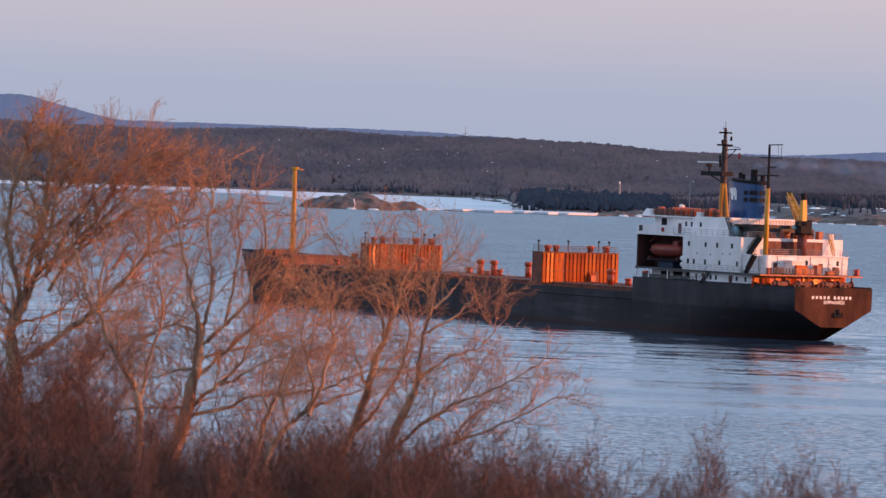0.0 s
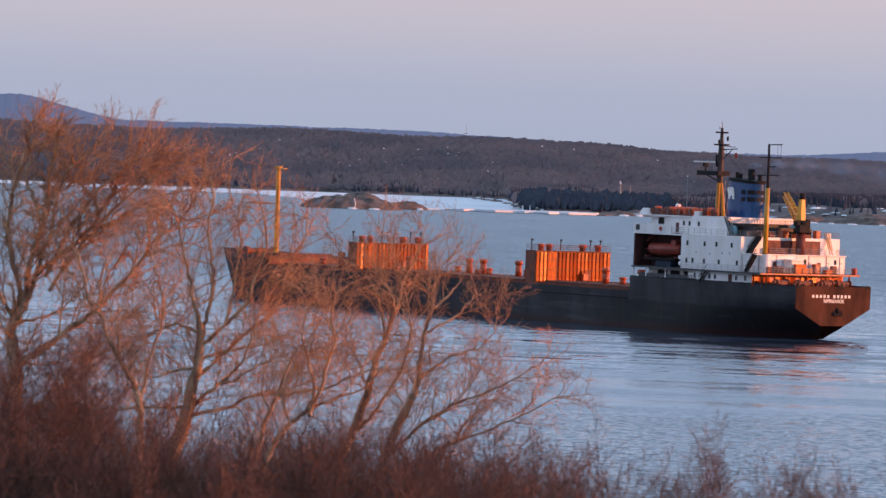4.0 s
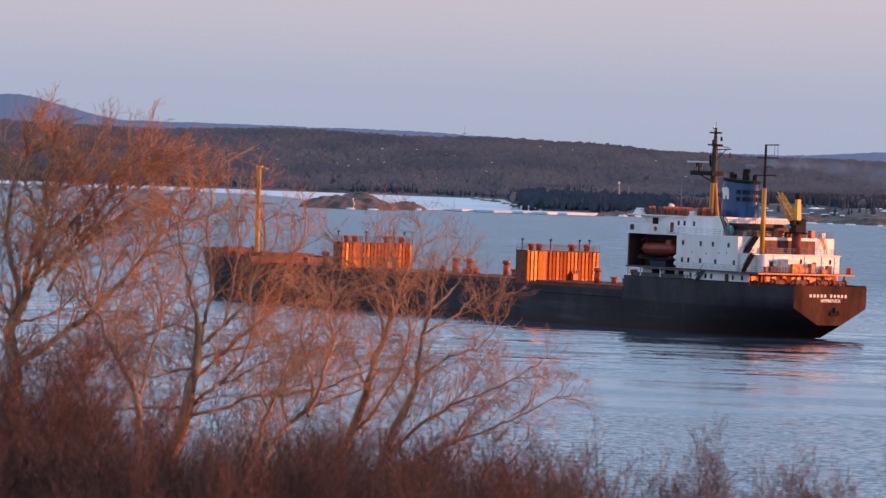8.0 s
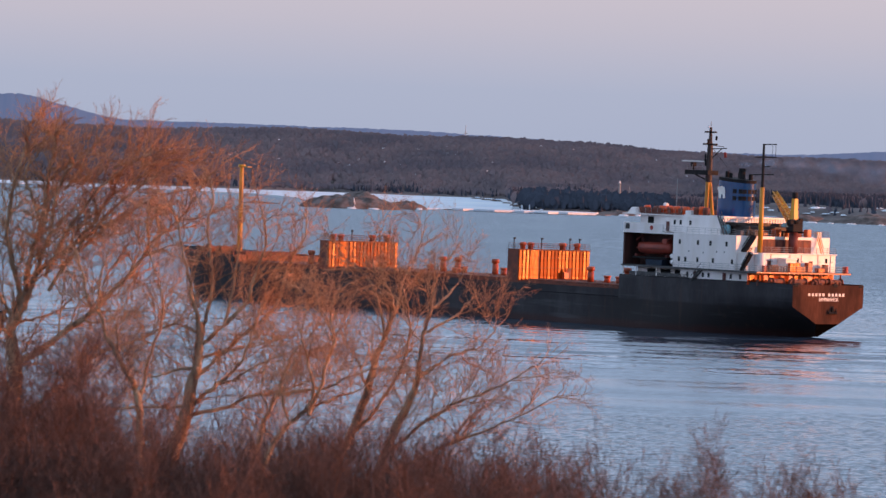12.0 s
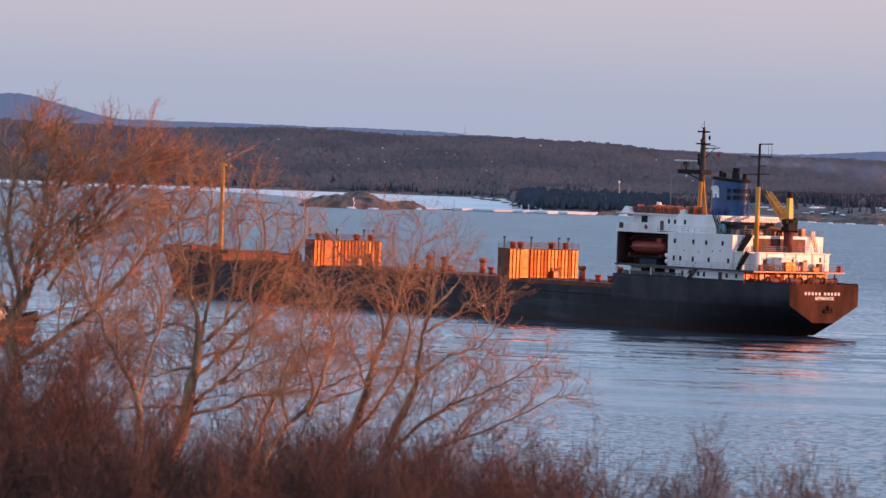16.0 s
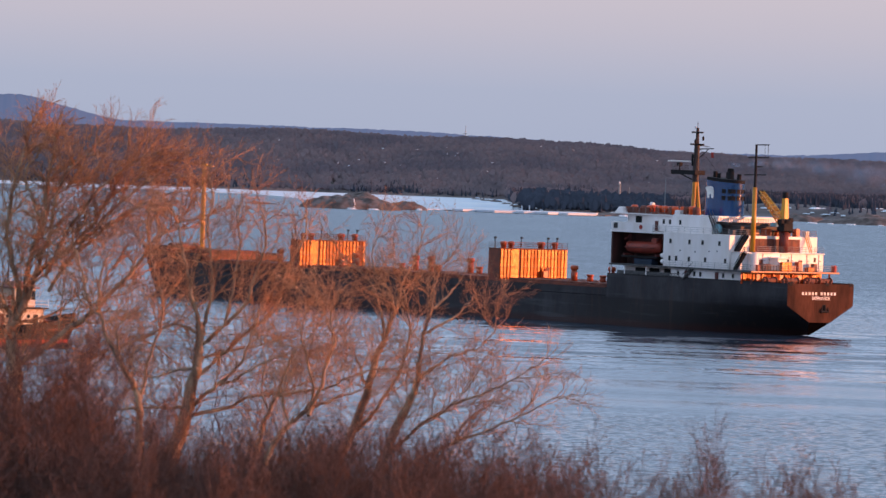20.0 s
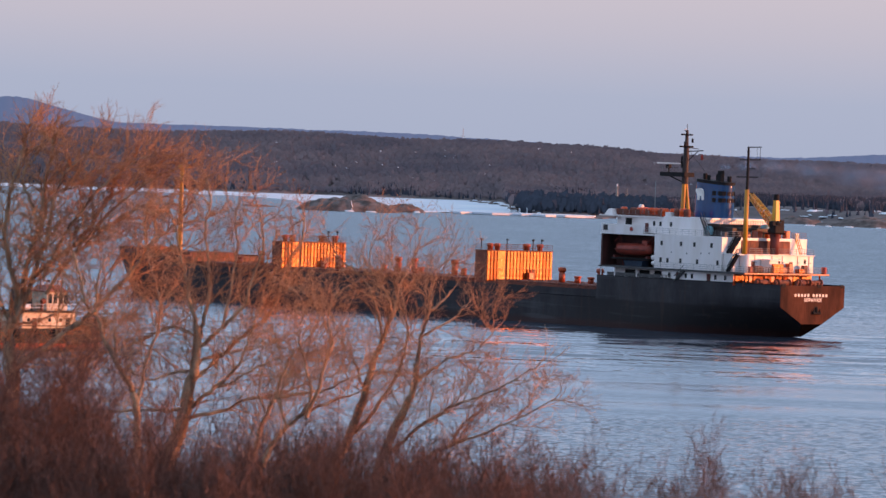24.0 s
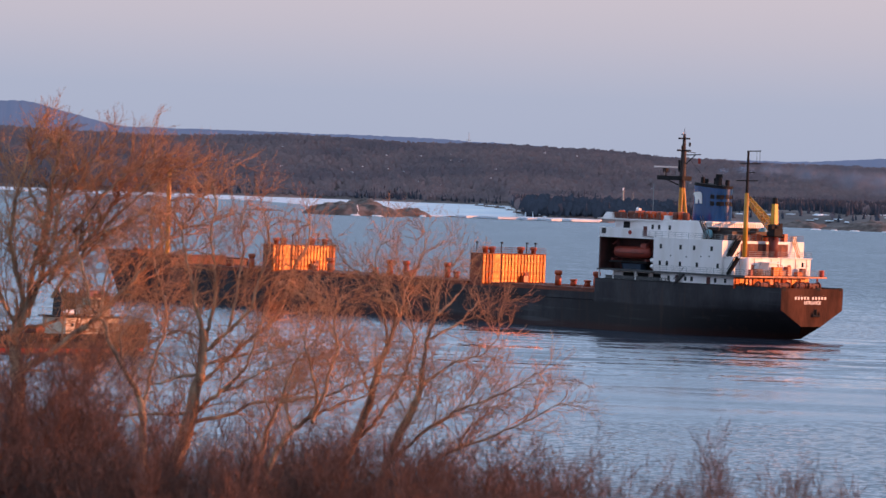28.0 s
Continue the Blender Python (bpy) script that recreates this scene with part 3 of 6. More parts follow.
def shoots(rng, wood, pts, r, length, level, gap, start=0.2, lift=0.02, least=0.0031, crook=0.16):
    """Crooked side shoots along a branch, and finer ones along those."""
    run = sum((b - a).length for a, b in zip(pts, pts[1:]))
    n = max(1, int(run / gap))
    for i in range(n + 1):
        k = 1.0 if i == n else start + (1 - start) * (i + rng.random()) / n
        p, d = along(pts, min(0.999, k))
        way = side_way(rng, d, rng.uniform(0.1, 0.4) if i == n else rng.uniform(0.5, 1.3))
        way.z += lift * 3
        ln = length * rng.uniform(0.35, 1.35) * (1.2 - 0.65 * k)
        rr = max(least, r * rng.uniform(0.42, 0.66))
        sub = wander(rng, p, way, ln, (3, 5, 8)[min(level, 2)], crook, lift)
        wood.tube(sub, rr, max(least * 0.6, rr * 0.45), 4 if rr > 0.010 else 3)
        if level > 0:
            shoots(rng, wood, sub, rr, length * 0.46, level - 1, gap * 0.60, 0.15, lift, least, crook)


def curve_through(rng, pts, y, depth):
    """A gently crooked limb through (x, z) marks, leaning in depth."""
    pts = [Vector((x, y + depth * i / len(pts), z)) for i, (x, z) in enumerate(pts)]
    out = []
    n = len(pts)
    for i in range(n - 1):
        p0, p1, p2, p3 = pts[max(i - 1, 0)], pts[i], pts[i + 1], pts[min(i + 2, n - 1)]
        for s in range(5):
            u = s / 5
            q = 0.5 * (2 * p1 + (p2 - p0) * u + (2 * p0 - 5 * p1 + 4 * p2 - p3) * u * u + (3 * p1 - p0 - 3 * p2 + p3) * u ** 3)
            out.append(q + Vector((rng.gauss(0, 0.010), rng.gauss(0, 0.02), rng.gauss(0, 0.010))))
    out.append(pts[-1])
    return out


growing = {}          # a tree's random numbers, its twigs, its distance, its pose undone and the gap between shoots


def bare_tree(seed, y, trunk, r0, r1, label, gap=0.205):
    """trunk: marks (x, z) at distance y, from below the bushes up to the fork; gap: between side shoots."""
    rng = random.Random(seed)
    x0 = trunk[0][0] - 0.1
    ground = near_ground(x0, y) - 0.3
    t = tagged(new("bare_tree"), label, "tree", "bare trees on the slope")
    t.location = (x0, y, ground)
    inv = Matrix.Translation((-x0, -y, -ground))
    growing[t] = (rng, Wood(), y, inv, gap)
    pts = curve_through(rng, [(x0, ground), *trunk], y, 0.0)
    w = Wood()
    w.tube(pts, r0, r1 * 0.7, 10)
    w.made("trunk", BARK, t).data.transform(inv)
    shoots(rng, growing[t][1], pts, r1 * 0.26, 1.0, 2, 0.20, 0.3)
    return t


def limb(tree, r, depth, marks):
    rng, fine, y, inv, gap = growing[tree]
    pts = curve_through(rng, marks, y, depth)
    w = Wood()
    w.tube(pts, r * 0.70, r * 0.16, 7)
    w.made("limb", BARK, tree).data.transform(inv)
    shoots(rng, fine, pts, r * 0.38, 1.08, 2, gap, 0.12)


def grown(tree):
    fine, inv = growing[tree][1], growing[tree][3]
    fine.made("crown", TWIG, tree).data.transform(inv)


tree = bare_tree(21, 92.0, [(-7.09, 24.15), (-7.11, 25.31), (-7.11, 26.35), (-7.19, 26.83), (-7.17, 27.21)], 0.19, 0.11, "tall bare tree with spreading crown lit orange by low sun", 0.162)
limb(tree, 0.06, -0.8, [(-7.18, 27.19), (-7.36, 27.5), (-7.53, 27.95), (-7.72, 28.42)])
limb(tree, 0.075, 0.5, [(-7.13, 27.19), (-7.08, 27.59), (-7.21, 28.06), (-7.33, 28.53), (-7.32, 28.96), (-7.26, 29.39), (-7.16, 29.82), (-7.08, 30.15), (-7.03, 30.42)])
limb(tree, 0.085, -0.4, [(-7.14, 27.07), (-7.0, 27.45), (-6.95, 27.99), (-6.85, 28.41), (-6.71, 28.76), (-6.66, 29.05), (-6.67, 29.41), (-6.58, 29.89), (-6.54, 30.27)])
limb(tree, 0.085, 0.6, [(-7.03, 27.31), (-6.88, 27.74), (-6.8, 27.95), (-6.48, 28.23), (-6.16, 28.5), (-5.89, 28.85), (-5.62, 29.26), (-5.15, 29.61), (-4.87, 29.88)])
limb(tree, 0.06, -0.9, [(-6.8, 27.95), (-6.71, 28.29), (-6.57, 28.64), (-6.55, 28.99), (-6.41, 29.47), (-6.27, 29.73), (-5.99, 29.97), (-5.79, 30.22)])
limb(tree, 0.05, 1.0, [(-6.16, 28.5), (-5.88, 28.68), (-5.41, 28.94), (-5.05, 29.28)])
limb(tree, 0.05, 0.8, [(-6.71, 28.76), (-6.94, 29.21), (-7.08, 29.63), (-6.87, 29.97), (-6.78, 30.26)])
limb(tree, 0.04, 0.9, [(-7.12, 27.1), (-6.8, 27.16), (-6.4, 27.33), (-5.99, 27.39)])
limb(tree, 0.09, -0.6, [(-7.06, 26.43), (-6.61, 26.71), (-6.2, 27.05), (-5.83, 27.32), (-5.49, 27.71), (-5.14, 28.08), (-4.89, 28.51), (-4.55, 28.81), (-4.28, 29.1)])
limb(tree, 0.035, 0.7, [(-7.13, 26.39), (-6.6, 26.42), (-6.13, 26.52), (-5.67, 26.81)])
limb(tree, 0.07, 1.2, [(-6.99, 25.48), (-6.42, 25.98), (-6.03, 26.4), (-5.57, 26.68), (-5.01, 26.91), (-4.37, 27.22)])
limb(tree, 0.05, 0.5, [(-6.60, 27.66), (-6.02, 28.53), (-5.42, 29.22), (-4.78, 29.72), (-4.26, 29.88)])
limb(tree, 0.05, -0.5, [(-6.66, 27.89), (-6.22, 28.81), (-5.66, 29.53), (-5.13, 29.93), (-4.81, 30.05)])
limb(tree, 0.045, 0.8, [(-6.42, 28.04), (-5.69, 28.74), (-4.95, 29.24), (-4.29, 29.45)])
grown(tree)

tree = bare_tree(22, 84.0, [(-4.43, 24.76), (-4.54, 25.46), (-4.57, 26.16), (-4.65, 26.46), (-4.86, 26.8), (-5.09, 27.19)], 0.075, 0.05, "slender bare tree with a crooked stem", 0.19)
limb(tree, 0.05, 0.2, [(-5.09, 27.19), (-5.26, 27.59), (-5.41, 27.76), (-5.5, 28.13), (-5.61, 28.46), (-5.72, 28.82)])
limb(tree, 0.035, -0.5, [(-5.26, 27.59), (-5.24, 27.91), (-5.2, 28.21), (-5.09, 28.57)])
limb(tree, 0.04, 0.4, [(-4.57, 26.14), (-4.45, 26.84), (-4.28, 27.36), (-4.27, 27.86), (-4.44, 28.24), (-4.52, 28.67)])
limb(tree, 0.03, 0.4, [(-4.86, 26.8), (-4.96, 27.27), (-4.8, 27.54), (-4.59, 27.8)])
grown(tree)

tree = bare_tree(23, 90.0, [(-4.63, 24.37), (-4.36, 25.05), (-4.15, 25.63), (-4.03, 26.25), (-3.96, 26.65), (-3.96, 27.28)], 0.17, 0.085, "bare tree with a leaning forked trunk lit from one side", 0.19)
limb(tree, 0.055, -0.4, [(-3.96, 27.26), (-4.08, 27.66), (-4.15, 28.03), (-4.27, 28.49), (-4.36, 28.91), (-4.52, 29.27)])
limb(tree, 0.055, 0.4, [(-3.92, 27.02), (-3.84, 27.39), (-3.77, 27.86), (-3.82, 28.37), (-3.89, 28.88), (-3.81, 29.33), (-3.9, 29.69)])
limb(tree, 0.055, -0.7, [(-3.91, 26.88), (-3.52, 27.29), (-3.16, 27.68), (-3.08, 28.07), (-2.93, 28.45), (-2.9, 28.82), (-3.01, 29.26)])
limb(tree, 0.055, 0.6, [(-3.95, 26.4), (-3.5, 26.84), (-3.05, 27.27), (-2.73, 27.57), (-2.61, 27.98), (-2.48, 28.39), (-2.29, 28.75), (-2.27, 29.2)])
limb(tree, 0.04, 0.9, [(-3.52, 27.29), (-3.43, 27.92), (-3.34, 28.53), (-3.41, 29.04), (-3.3, 29.41)])
limb(tree, 0.055, -0.5, [(-3.98, 25.94), (-3.61, 26.28), (-3.29, 26.6), (-3.13, 26.96), (-3.03, 27.29), (-2.88, 27.71)])
limb(tree, 0.04, 0.8, [(-3.96, 26.64), (-3.73, 26.77), (-3.31, 26.87), (-2.93, 26.94), (-2.47, 27.17), (-2.01, 27.32)])
limb(tree, 0.04, -0.8, [(-3.61, 26.27), (-3.37, 26.35), (-3.19, 26.49), (-2.84, 26.69), (-2.37, 26.87), (-1.96, 26.81)])
limb(tree, 0.05, 0.5, [(-4.05, 25.75), (-3.46, 25.9), (-3.1, 26.09), (-2.73, 26.15), (-2.34, 26.29), (-1.89, 26.49), (-1.26, 26.64)])
limb(tree, 0.04, -0.6, [(-3.99, 26.53), (-4.3, 26.49), (-4.67, 26.38), (-5.05, 26.51), (-5.39, 26.45)])
limb(tree, 0.045, 0.7, [(-4.13, 25.88), (-4.58, 25.86), (-5.27, 25.8), (-5.78, 25.72)])
limb(tree, 0.035, 0.5, [(-3.95, 27.11), (-4.35, 27.23), (-4.72, 27.08), (-5.13, 26.97)])
grown(tree)

tree = bare_tree(24, 86.0, [(-2.92, 24.69), (-2.8, 25.51), (-2.6, 26.12), (-2.51, 26.32)], 0.055, 0.035, "small bare tree with arching branches", 0.178)
limb(tree, 0.045, 0.3, [(-2.51, 26.32), (-2.15, 26.39), (-1.71, 26.48), (-1.18, 26.73), (-0.76, 26.79)])
limb(tree, 0.04, -0.4, [(-2.51, 26.32), (-2.38, 26.75), (-2.23, 27.06), (-1.94, 27.41), (-1.78, 27.81)])
limb(tree, 0.03, 0.5, [(-2.62, 26.07), (-2.77, 26.4), (-2.72, 26.84), (-2.86, 27.19)])
grown(tree)

tree = bare_tree(25, 83.0, [(-2.67, 24.89), (-2.5, 25.6), (-2.23, 26.02), (-1.98, 26.23)], 0.06, 0.04, "small bare tree with upright branches", 0.178)
limb(tree, 0.05, 0.3, [(-1.98, 26.23), (-1.87, 26.56), (-1.98, 26.99), (-2.1, 27.34), (-2.05, 27.76)])
limb(tree, 0.05, -0.4, [(-1.95, 26.17), (-1.78, 26.57), (-1.71, 26.93), (-1.59, 27.34), (-1.67, 27.73), (-1.55, 28.12)])
limb(tree, 0.035, 0.6, [(-2.23, 26.02), (-2.35, 26.46), (-2.23, 26.89)])
limb(tree, 0.04, 0.4, [(-1.98, 26.23), (-1.57, 26.44), (-1.15, 26.59), (-0.82, 26.95)])
grown(tree)

tree = bare_tree(26, 93.0, [(-1.84, 24.29), (-1.45, 25.36), (-1.19, 26.14), (-1.06, 26.72), (-0.94, 27.05)], 0.1, 0.065, "bare tree forking into a fan of twigs", 0.185)
limb(tree, 0.04, 0.3, [(-0.94, 27.05), (-0.99, 27.39), (-1.1, 27.7), (-1.21, 27.98), (-1.46, 28.24), (-1.74, 28.42), (-1.89, 28.77)])
limb(tree, 0.04, -0.3, [(-0.91, 27.08), (-0.84, 27.4), (-0.8, 27.61), (-0.92, 27.91), (-1.14, 28.16), (-1.19, 28.56), (-1.03, 28.95)])
limb(tree, 0.04, 0.6, [(-0.9, 27.11), (-0.75, 27.57), (-0.67, 27.98), (-0.51, 28.33), (-0.4, 28.63), (-0.37, 28.86)])
limb(tree, 0.05, -0.5, [(-1.45, 25.34), (-1.08, 25.76), (-0.7, 26.37), (-0.55, 26.83), (-0.51, 27.24), (-0.58, 27.66), (-0.71, 28.0)])
limb(tree, 0.035, 0.5, [(-1.19, 26.14), (-1.38, 26.63), (-1.65, 27.0), (-1.76, 27.43)])
grown(tree)

tree = bare_tree(27, 88.0, [(-0.94, 24.64), (-0.74, 25.55), (-0.48, 26.11), (-0.34, 26.5), (-0.31, 26.86)], 0.1, 0.055, "bare tree with long low branches over the bushes", 0.178)
limb(tree, 0.05, 0.3, [(-0.31, 26.86), (-0.26, 27.3), (-0.15, 27.73), (-0.12, 28.05), (-0.04, 28.31)])
limb(tree, 0.045, 0.5, [(-0.34, 26.57), (-0.0, 26.83), (0.23, 26.97), (0.66, 27.12), (0.94, 27.47)])
limb(tree, 0.05, -0.6, [(-0.71, 25.39), (-0.29, 25.81), (0.08, 26.06), (0.35, 26.25), (0.69, 26.38), (1.2, 26.64), (1.62, 26.92)])
limb(tree, 0.05, -0.4, [(-0.82, 24.97), (-0.27, 25.3), (0.28, 25.56), (0.82, 25.81), (1.35, 26.06), (1.85, 26.36)])
limb(tree, 0.035, 0.5, [(-0.24, 27.32), (0.15, 27.55), (0.4, 27.78), (0.54, 27.98)])
limb(tree, 0.035, 0.4, [(-0.11, 27.73), (0.15, 27.97), (0.29, 28.17)])
limb(tree, 0.03, 0.6, [(0.28, 25.56), (0.52, 25.98), (0.8, 26.18), (1.05, 26.46)])
grown(tree)


def bush(name, seed, height, spread, stems, label, gap=0.14, thin=0.0032):
    rng = random.Random(seed)
    b = tagged(new(name), label, "bush", "bushes on the slope")
    fine = Wood()
    for i in range(stems):
        w = Wood()
        a = rng.random() * 6.283
        lean = rng.uniform(0.05, 1.0) * spread
        p = Vector((0.25 * math.cos(a), 0.25 * math.sin(a), -0.2))
        d = Vector((math.cos(a) * lean, math.sin(a) * lean, 1))
        pts = wander(rng, p, d, height * rng.uniform(0.55, 1.0) * (1.05 - 0.45 * lean), 7, 0.07, 0.02)
        w.tube(pts, rng.uniform(0.010, 0.018), 0.004, 4)
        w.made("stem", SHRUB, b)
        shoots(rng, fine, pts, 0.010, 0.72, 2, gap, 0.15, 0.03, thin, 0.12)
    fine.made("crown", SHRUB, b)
    return b


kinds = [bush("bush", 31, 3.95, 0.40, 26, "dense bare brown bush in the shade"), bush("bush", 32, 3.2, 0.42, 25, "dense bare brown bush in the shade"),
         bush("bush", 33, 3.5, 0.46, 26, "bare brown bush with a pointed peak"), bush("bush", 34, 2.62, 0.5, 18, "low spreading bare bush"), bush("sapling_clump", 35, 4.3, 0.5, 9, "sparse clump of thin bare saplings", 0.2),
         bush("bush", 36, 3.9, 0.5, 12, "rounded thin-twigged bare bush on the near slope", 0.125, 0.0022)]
spots = [(-5.8, 59, 0), (-5.5, 63.5, 0), (-5.0, 61.5, 0), (-4.65, 64.5, 0), (-4.3, 62.5, 0), (-4.0, 65, 0), (-3.7, 61, 1), (-5.3, 66, 0), (-4.55, 59.5, 3), (-3.55, 59.5, 3), (-5.35, 60, 3),
         (-3.2, 62, 3), (-3.0, 65, 3), (-2.65, 60.5, 3), (-2.3, 63.5, 3), (-2.0, 61, 3), (-1.9, 65, 1), (-2.85, 59.5, 3), (-2.25, 59.5, 3),
         (-1.55, 62.5, 1), (-1.4, 65, 1), (-1.1, 61, 1), (-0.95, 64, 1), (-0.55, 62.5, 1), (-0.4, 65, 1), (-0.1, 61, 1), (0.1, 64, 1), (0.45, 62.5, 1), (0.65, 65, 1), (0.95, 64, 1), (1.1, 66.5, 1), (0.45, 64.5, 2), (-0.45, 64.5, 2), (1.05, 65, 3),
         (-1.5, 59.5, 3), (-0.45, 59.5, 3), (0.4, 60.5, 3), (1.2, 62, 3), (1.85, 62, 3), (2.15, 65, 3), (2.6, 64.5, 3), (3.4, 64, 3), (3.9, 62, 3), (4.2, 65, 3), (4.95, 64, 3), (5.3, 62, 3), (2.36, 54, 5, 0.99), (2.5, 55.5, 5, 0.97), (2.25, 53.5, 5, 0.92), (2.75, 54.5, 5, 0.91), (3.6, 54, 5, 0.96), (3.75, 55.5, 5, 0.94), (3.45, 53.5, 5, 0.89), (4.0, 54.5, 5, 0.9), (2.0, 55, 5, 0.89), (3.05, 55.5, 5, 0.87), (3.2, 54, 5, 0.86), (4.3, 55, 5, 0.89), (1.65, 54.5, 5, 0.88), (1.35, 55, 5, 0.9), (1.1, 54, 5, 0.88), (4.6, 54, 5, 0.88), (1.5, 53, 5, 0.85), (4.45, 56, 5, 0.92),
         (-4.5, 89, 1), (-4.0, 93, 3), (-3.6, 94.5, 3), (-3.3, 93, 3), (-2.8, 94, 3), (-4.3, 95, 4), (-2.2, 92, 1), (-3.5, 96, 4), (-2.6, 95, 4), (-1.6, 96, 4), (-5.2, 94, 4)]
placed = set()
for i, (x, y, k, *size) in enumerate(spots):
    m = pose(x, y, near_ground(x, y), 0, 0, (i * 77) % 360) @ Matrix.Scale(size[0] if size else 0.955 if x > 0.3 else 1.0, 4)
    if k in placed:
        copy_thing(kinds[k], m)
    else:
        kinds[k].matrix_basis = m
        placed.add(k)


# ---- the cargo ship: x forward from the transom, y to port, z above the water ----
ship = new("cargo_ship")
tagged(ship, "long dark-hulled cargo ship with white deckhouse and blue funnel", "ship")
FULL = 11.43
POOP_X, FORE_X, STEM_X = 42.7, 158.0, 189.0


def deck_half(x):
    """Half breadth of the hull at deck level."""
    aft = 8.55 + (FULL - 8.55) * (1 - (1 - min(1.0, x / 30.0)) ** 1.9)
    bow = 1.0 if x < 148 else max(0.0, 1 - ((x - 148) / (STEM_X - 148)) ** 2.2)
    return aft * bow + 0.06


def hull_section(x, top):
    """Points (x, y, z) of one side from the top edge down to below the water."""
    a = smoothstep(0.0, 26.0, x)
    b = smoothstep(146.0, 184.0, x)
    d = deck_half(x)
    zs = [top, 7.3 * (1 - b) + (top - 1.2) * b if top > 7.5 else 6.0, 5.5 * (1 - a) + 4.2 * a, 2.5 * (1 - a) + 0.6 * a, 0.15 * (1 - smoothstep(0, 14, x)) - 3.0 * smoothstep(0, 14, x)]
    f = [1.0, 1.0, 0.995 - 0.35 * b, (2.7 / 8.55) * (1 - a) + 1.0 * a - 0.62 * b, 0.03 + 0.95 * smoothstep(0.5, 30, x) - 0.75 * b]
    rake = smoothstep(165, STEM_X, x)
    out = []
    for i, (z, k) in enumerate(zip(zs, f)):
        under = 2.6 * (1 - smoothstep(0, 14, x)) if i == 4 else 0.0
        out.append((x + under - rake * max(0.0, (9.2 - z)) * 0.52, max(0.02, d * k), z))
    return out


def build_hull(bm):
    xs = [0, 1, 2, 3.5, 5.5, 8, 11, 15, 20, 26, 34, 42.69, 42.7, 60, 80, 100, 120, 140, 150, 157.99, 158, 163, 168, 172, 176, 180, 183, 185.5, 187.5, 188.6, 189]
    rows = []
    for x in xs:
        top = 9.4 if x < POOP_X else (6.9 if x < FORE_X else 8.6 + 0.8 * smoothstep(FORE_X, STEM_X, x))
        rows.append(hull_section(x, top))
    for side in (1, -1):
        vs = [[bm.verts.new((p[0], p[1] * side, p[2])) for p in r] for r in rows]
        for r0, r1 in zip(vs, vs[1:]):
            for i in range(4):
                bm.faces.new((r0[i], r0[i + 1], r1[i + 1], r1[i]))


def build_transom(bm, first=0, last=4):
    pts = [(p[0], p[1], p[2]) for p in hull_section(0, 9.4)][first:last]
    loop = pts + [(x, -y, z) for x, y, z in reversed(pts)]
    front = [bm.verts.new((x - 0.03, y, z)) for x, y, z in loop]
    back = [bm.verts.new((x + 0.15, y, z)) for x, y, z in loop]
    bm.faces.new(front)
    bm.faces.new(back[::-1])
    for i in range(len(loop)):
        j = (i + 1) % len(loop)
        bm.faces.new((front[i], front[j], back[j], back[i]))




def build_deck(x0, x1, z):
    def f(bm):
        n = 14
        xs = [x0 + (x1 - x0) * i / n for i in range(n + 1)]
        prism(bm, [(x, deck_half(x) - 0.05) for x in xs] + [(x, -deck_half(x) + 0.05) for x in reversed(xs)], z - 0.2, z)
    return f


made("hull", ship, HULL, build_hull, "blue-black scraped hull plating with rusty waterline belt", True)
made("transom", ship, RUST_TRANSOM, build_transom, "rust-brown flat transom")
made("stern_boot", ship, TAR, lambda bm: build_transom(bm, 3, 5), "black stern plating at the waterline")
made("main_deck", ship, RUSTY, build_deck(42.9, 157.9, 6.25))
made("poop_deck", ship, RUSTY, build_deck(0.2, 42.6, 8.9))
made("forecastle_deck", ship, RUSTY, build_deck(158.1, 187.5, 8.3))
made("poop_bulkhead", ship, HULL, lambda bm: box(bm, 42.45, 42.65, -11.2, 11.2, 6.26, 9.35))
made("forecastle_bulkhead", ship, RUSTY, lambda bm: box(bm, 158.0, 158.2, -10.4, 10.4, 6.26, 8.55))


def side_strip(bm, x0, x1, z0, z1, out, side):
    n = 24
    xs = [x0 + (x1 - x0) * i / n for i in range(n + 1)]
    prism(bm, [(x, side * (deck_half(x) + out)) for x in xs] + [(x, side * (deck_half(x) - 0.10)) for x in reversed(xs)], z0, z1)


for side in (1, -1):
    made("cap_rail", ship, RUSTY, lambda bm: side_strip(bm, 42.9, 157.8, 6.78, 7.06, 0.12, side), "rust-red cap rail")
    made("rubbing_strake", ship, BLACK, lambda bm: side_strip(bm, 42.9, 150, 5.30, 5.46, 0.07, side))
    made("poop_cap_rail", ship, BLACK, lambda bm: side_strip(bm, 0.3, 42.6, 9.4, 9.5, 0.06, side))
    made("forecastle_cap_rail", ship, ORANGE, lambda bm: side_strip(bm, 158.1, 186, 8.58, 8.75, 0.04, side))

# name on the transom: a plain bar for each of its two words, and the port of registry below
SIGN_WHITE = material("sign_white_paint", (0.85, 0.84, 0.80), 0.5, 0, 1.0, 0.15)
for y0 in (4.85, 0.0):
    for i in range(5):
        y1 = y0 - 0.86 * i
        made("name_bar", ship, SIGN_WHITE, lambda bm: box(bm, -0.05, -0.034, y1 - 0.50, y1, 7.40, 7.92))
font = bpy.data.curves.new("port_lettering", "FONT")
font.body, font.size, font.extrude, font.align_x = "МУРМАНСК", 0.80, 0.01, "CENTER"
font.offset = 0.025
font_ob = new("port_lettering", font)
bpy.context.view_layer.update()
lettering_mesh = bpy.data.meshes.new_from_object(font_ob.evaluated_get(bpy.context.evaluated_depsgraph_get()))
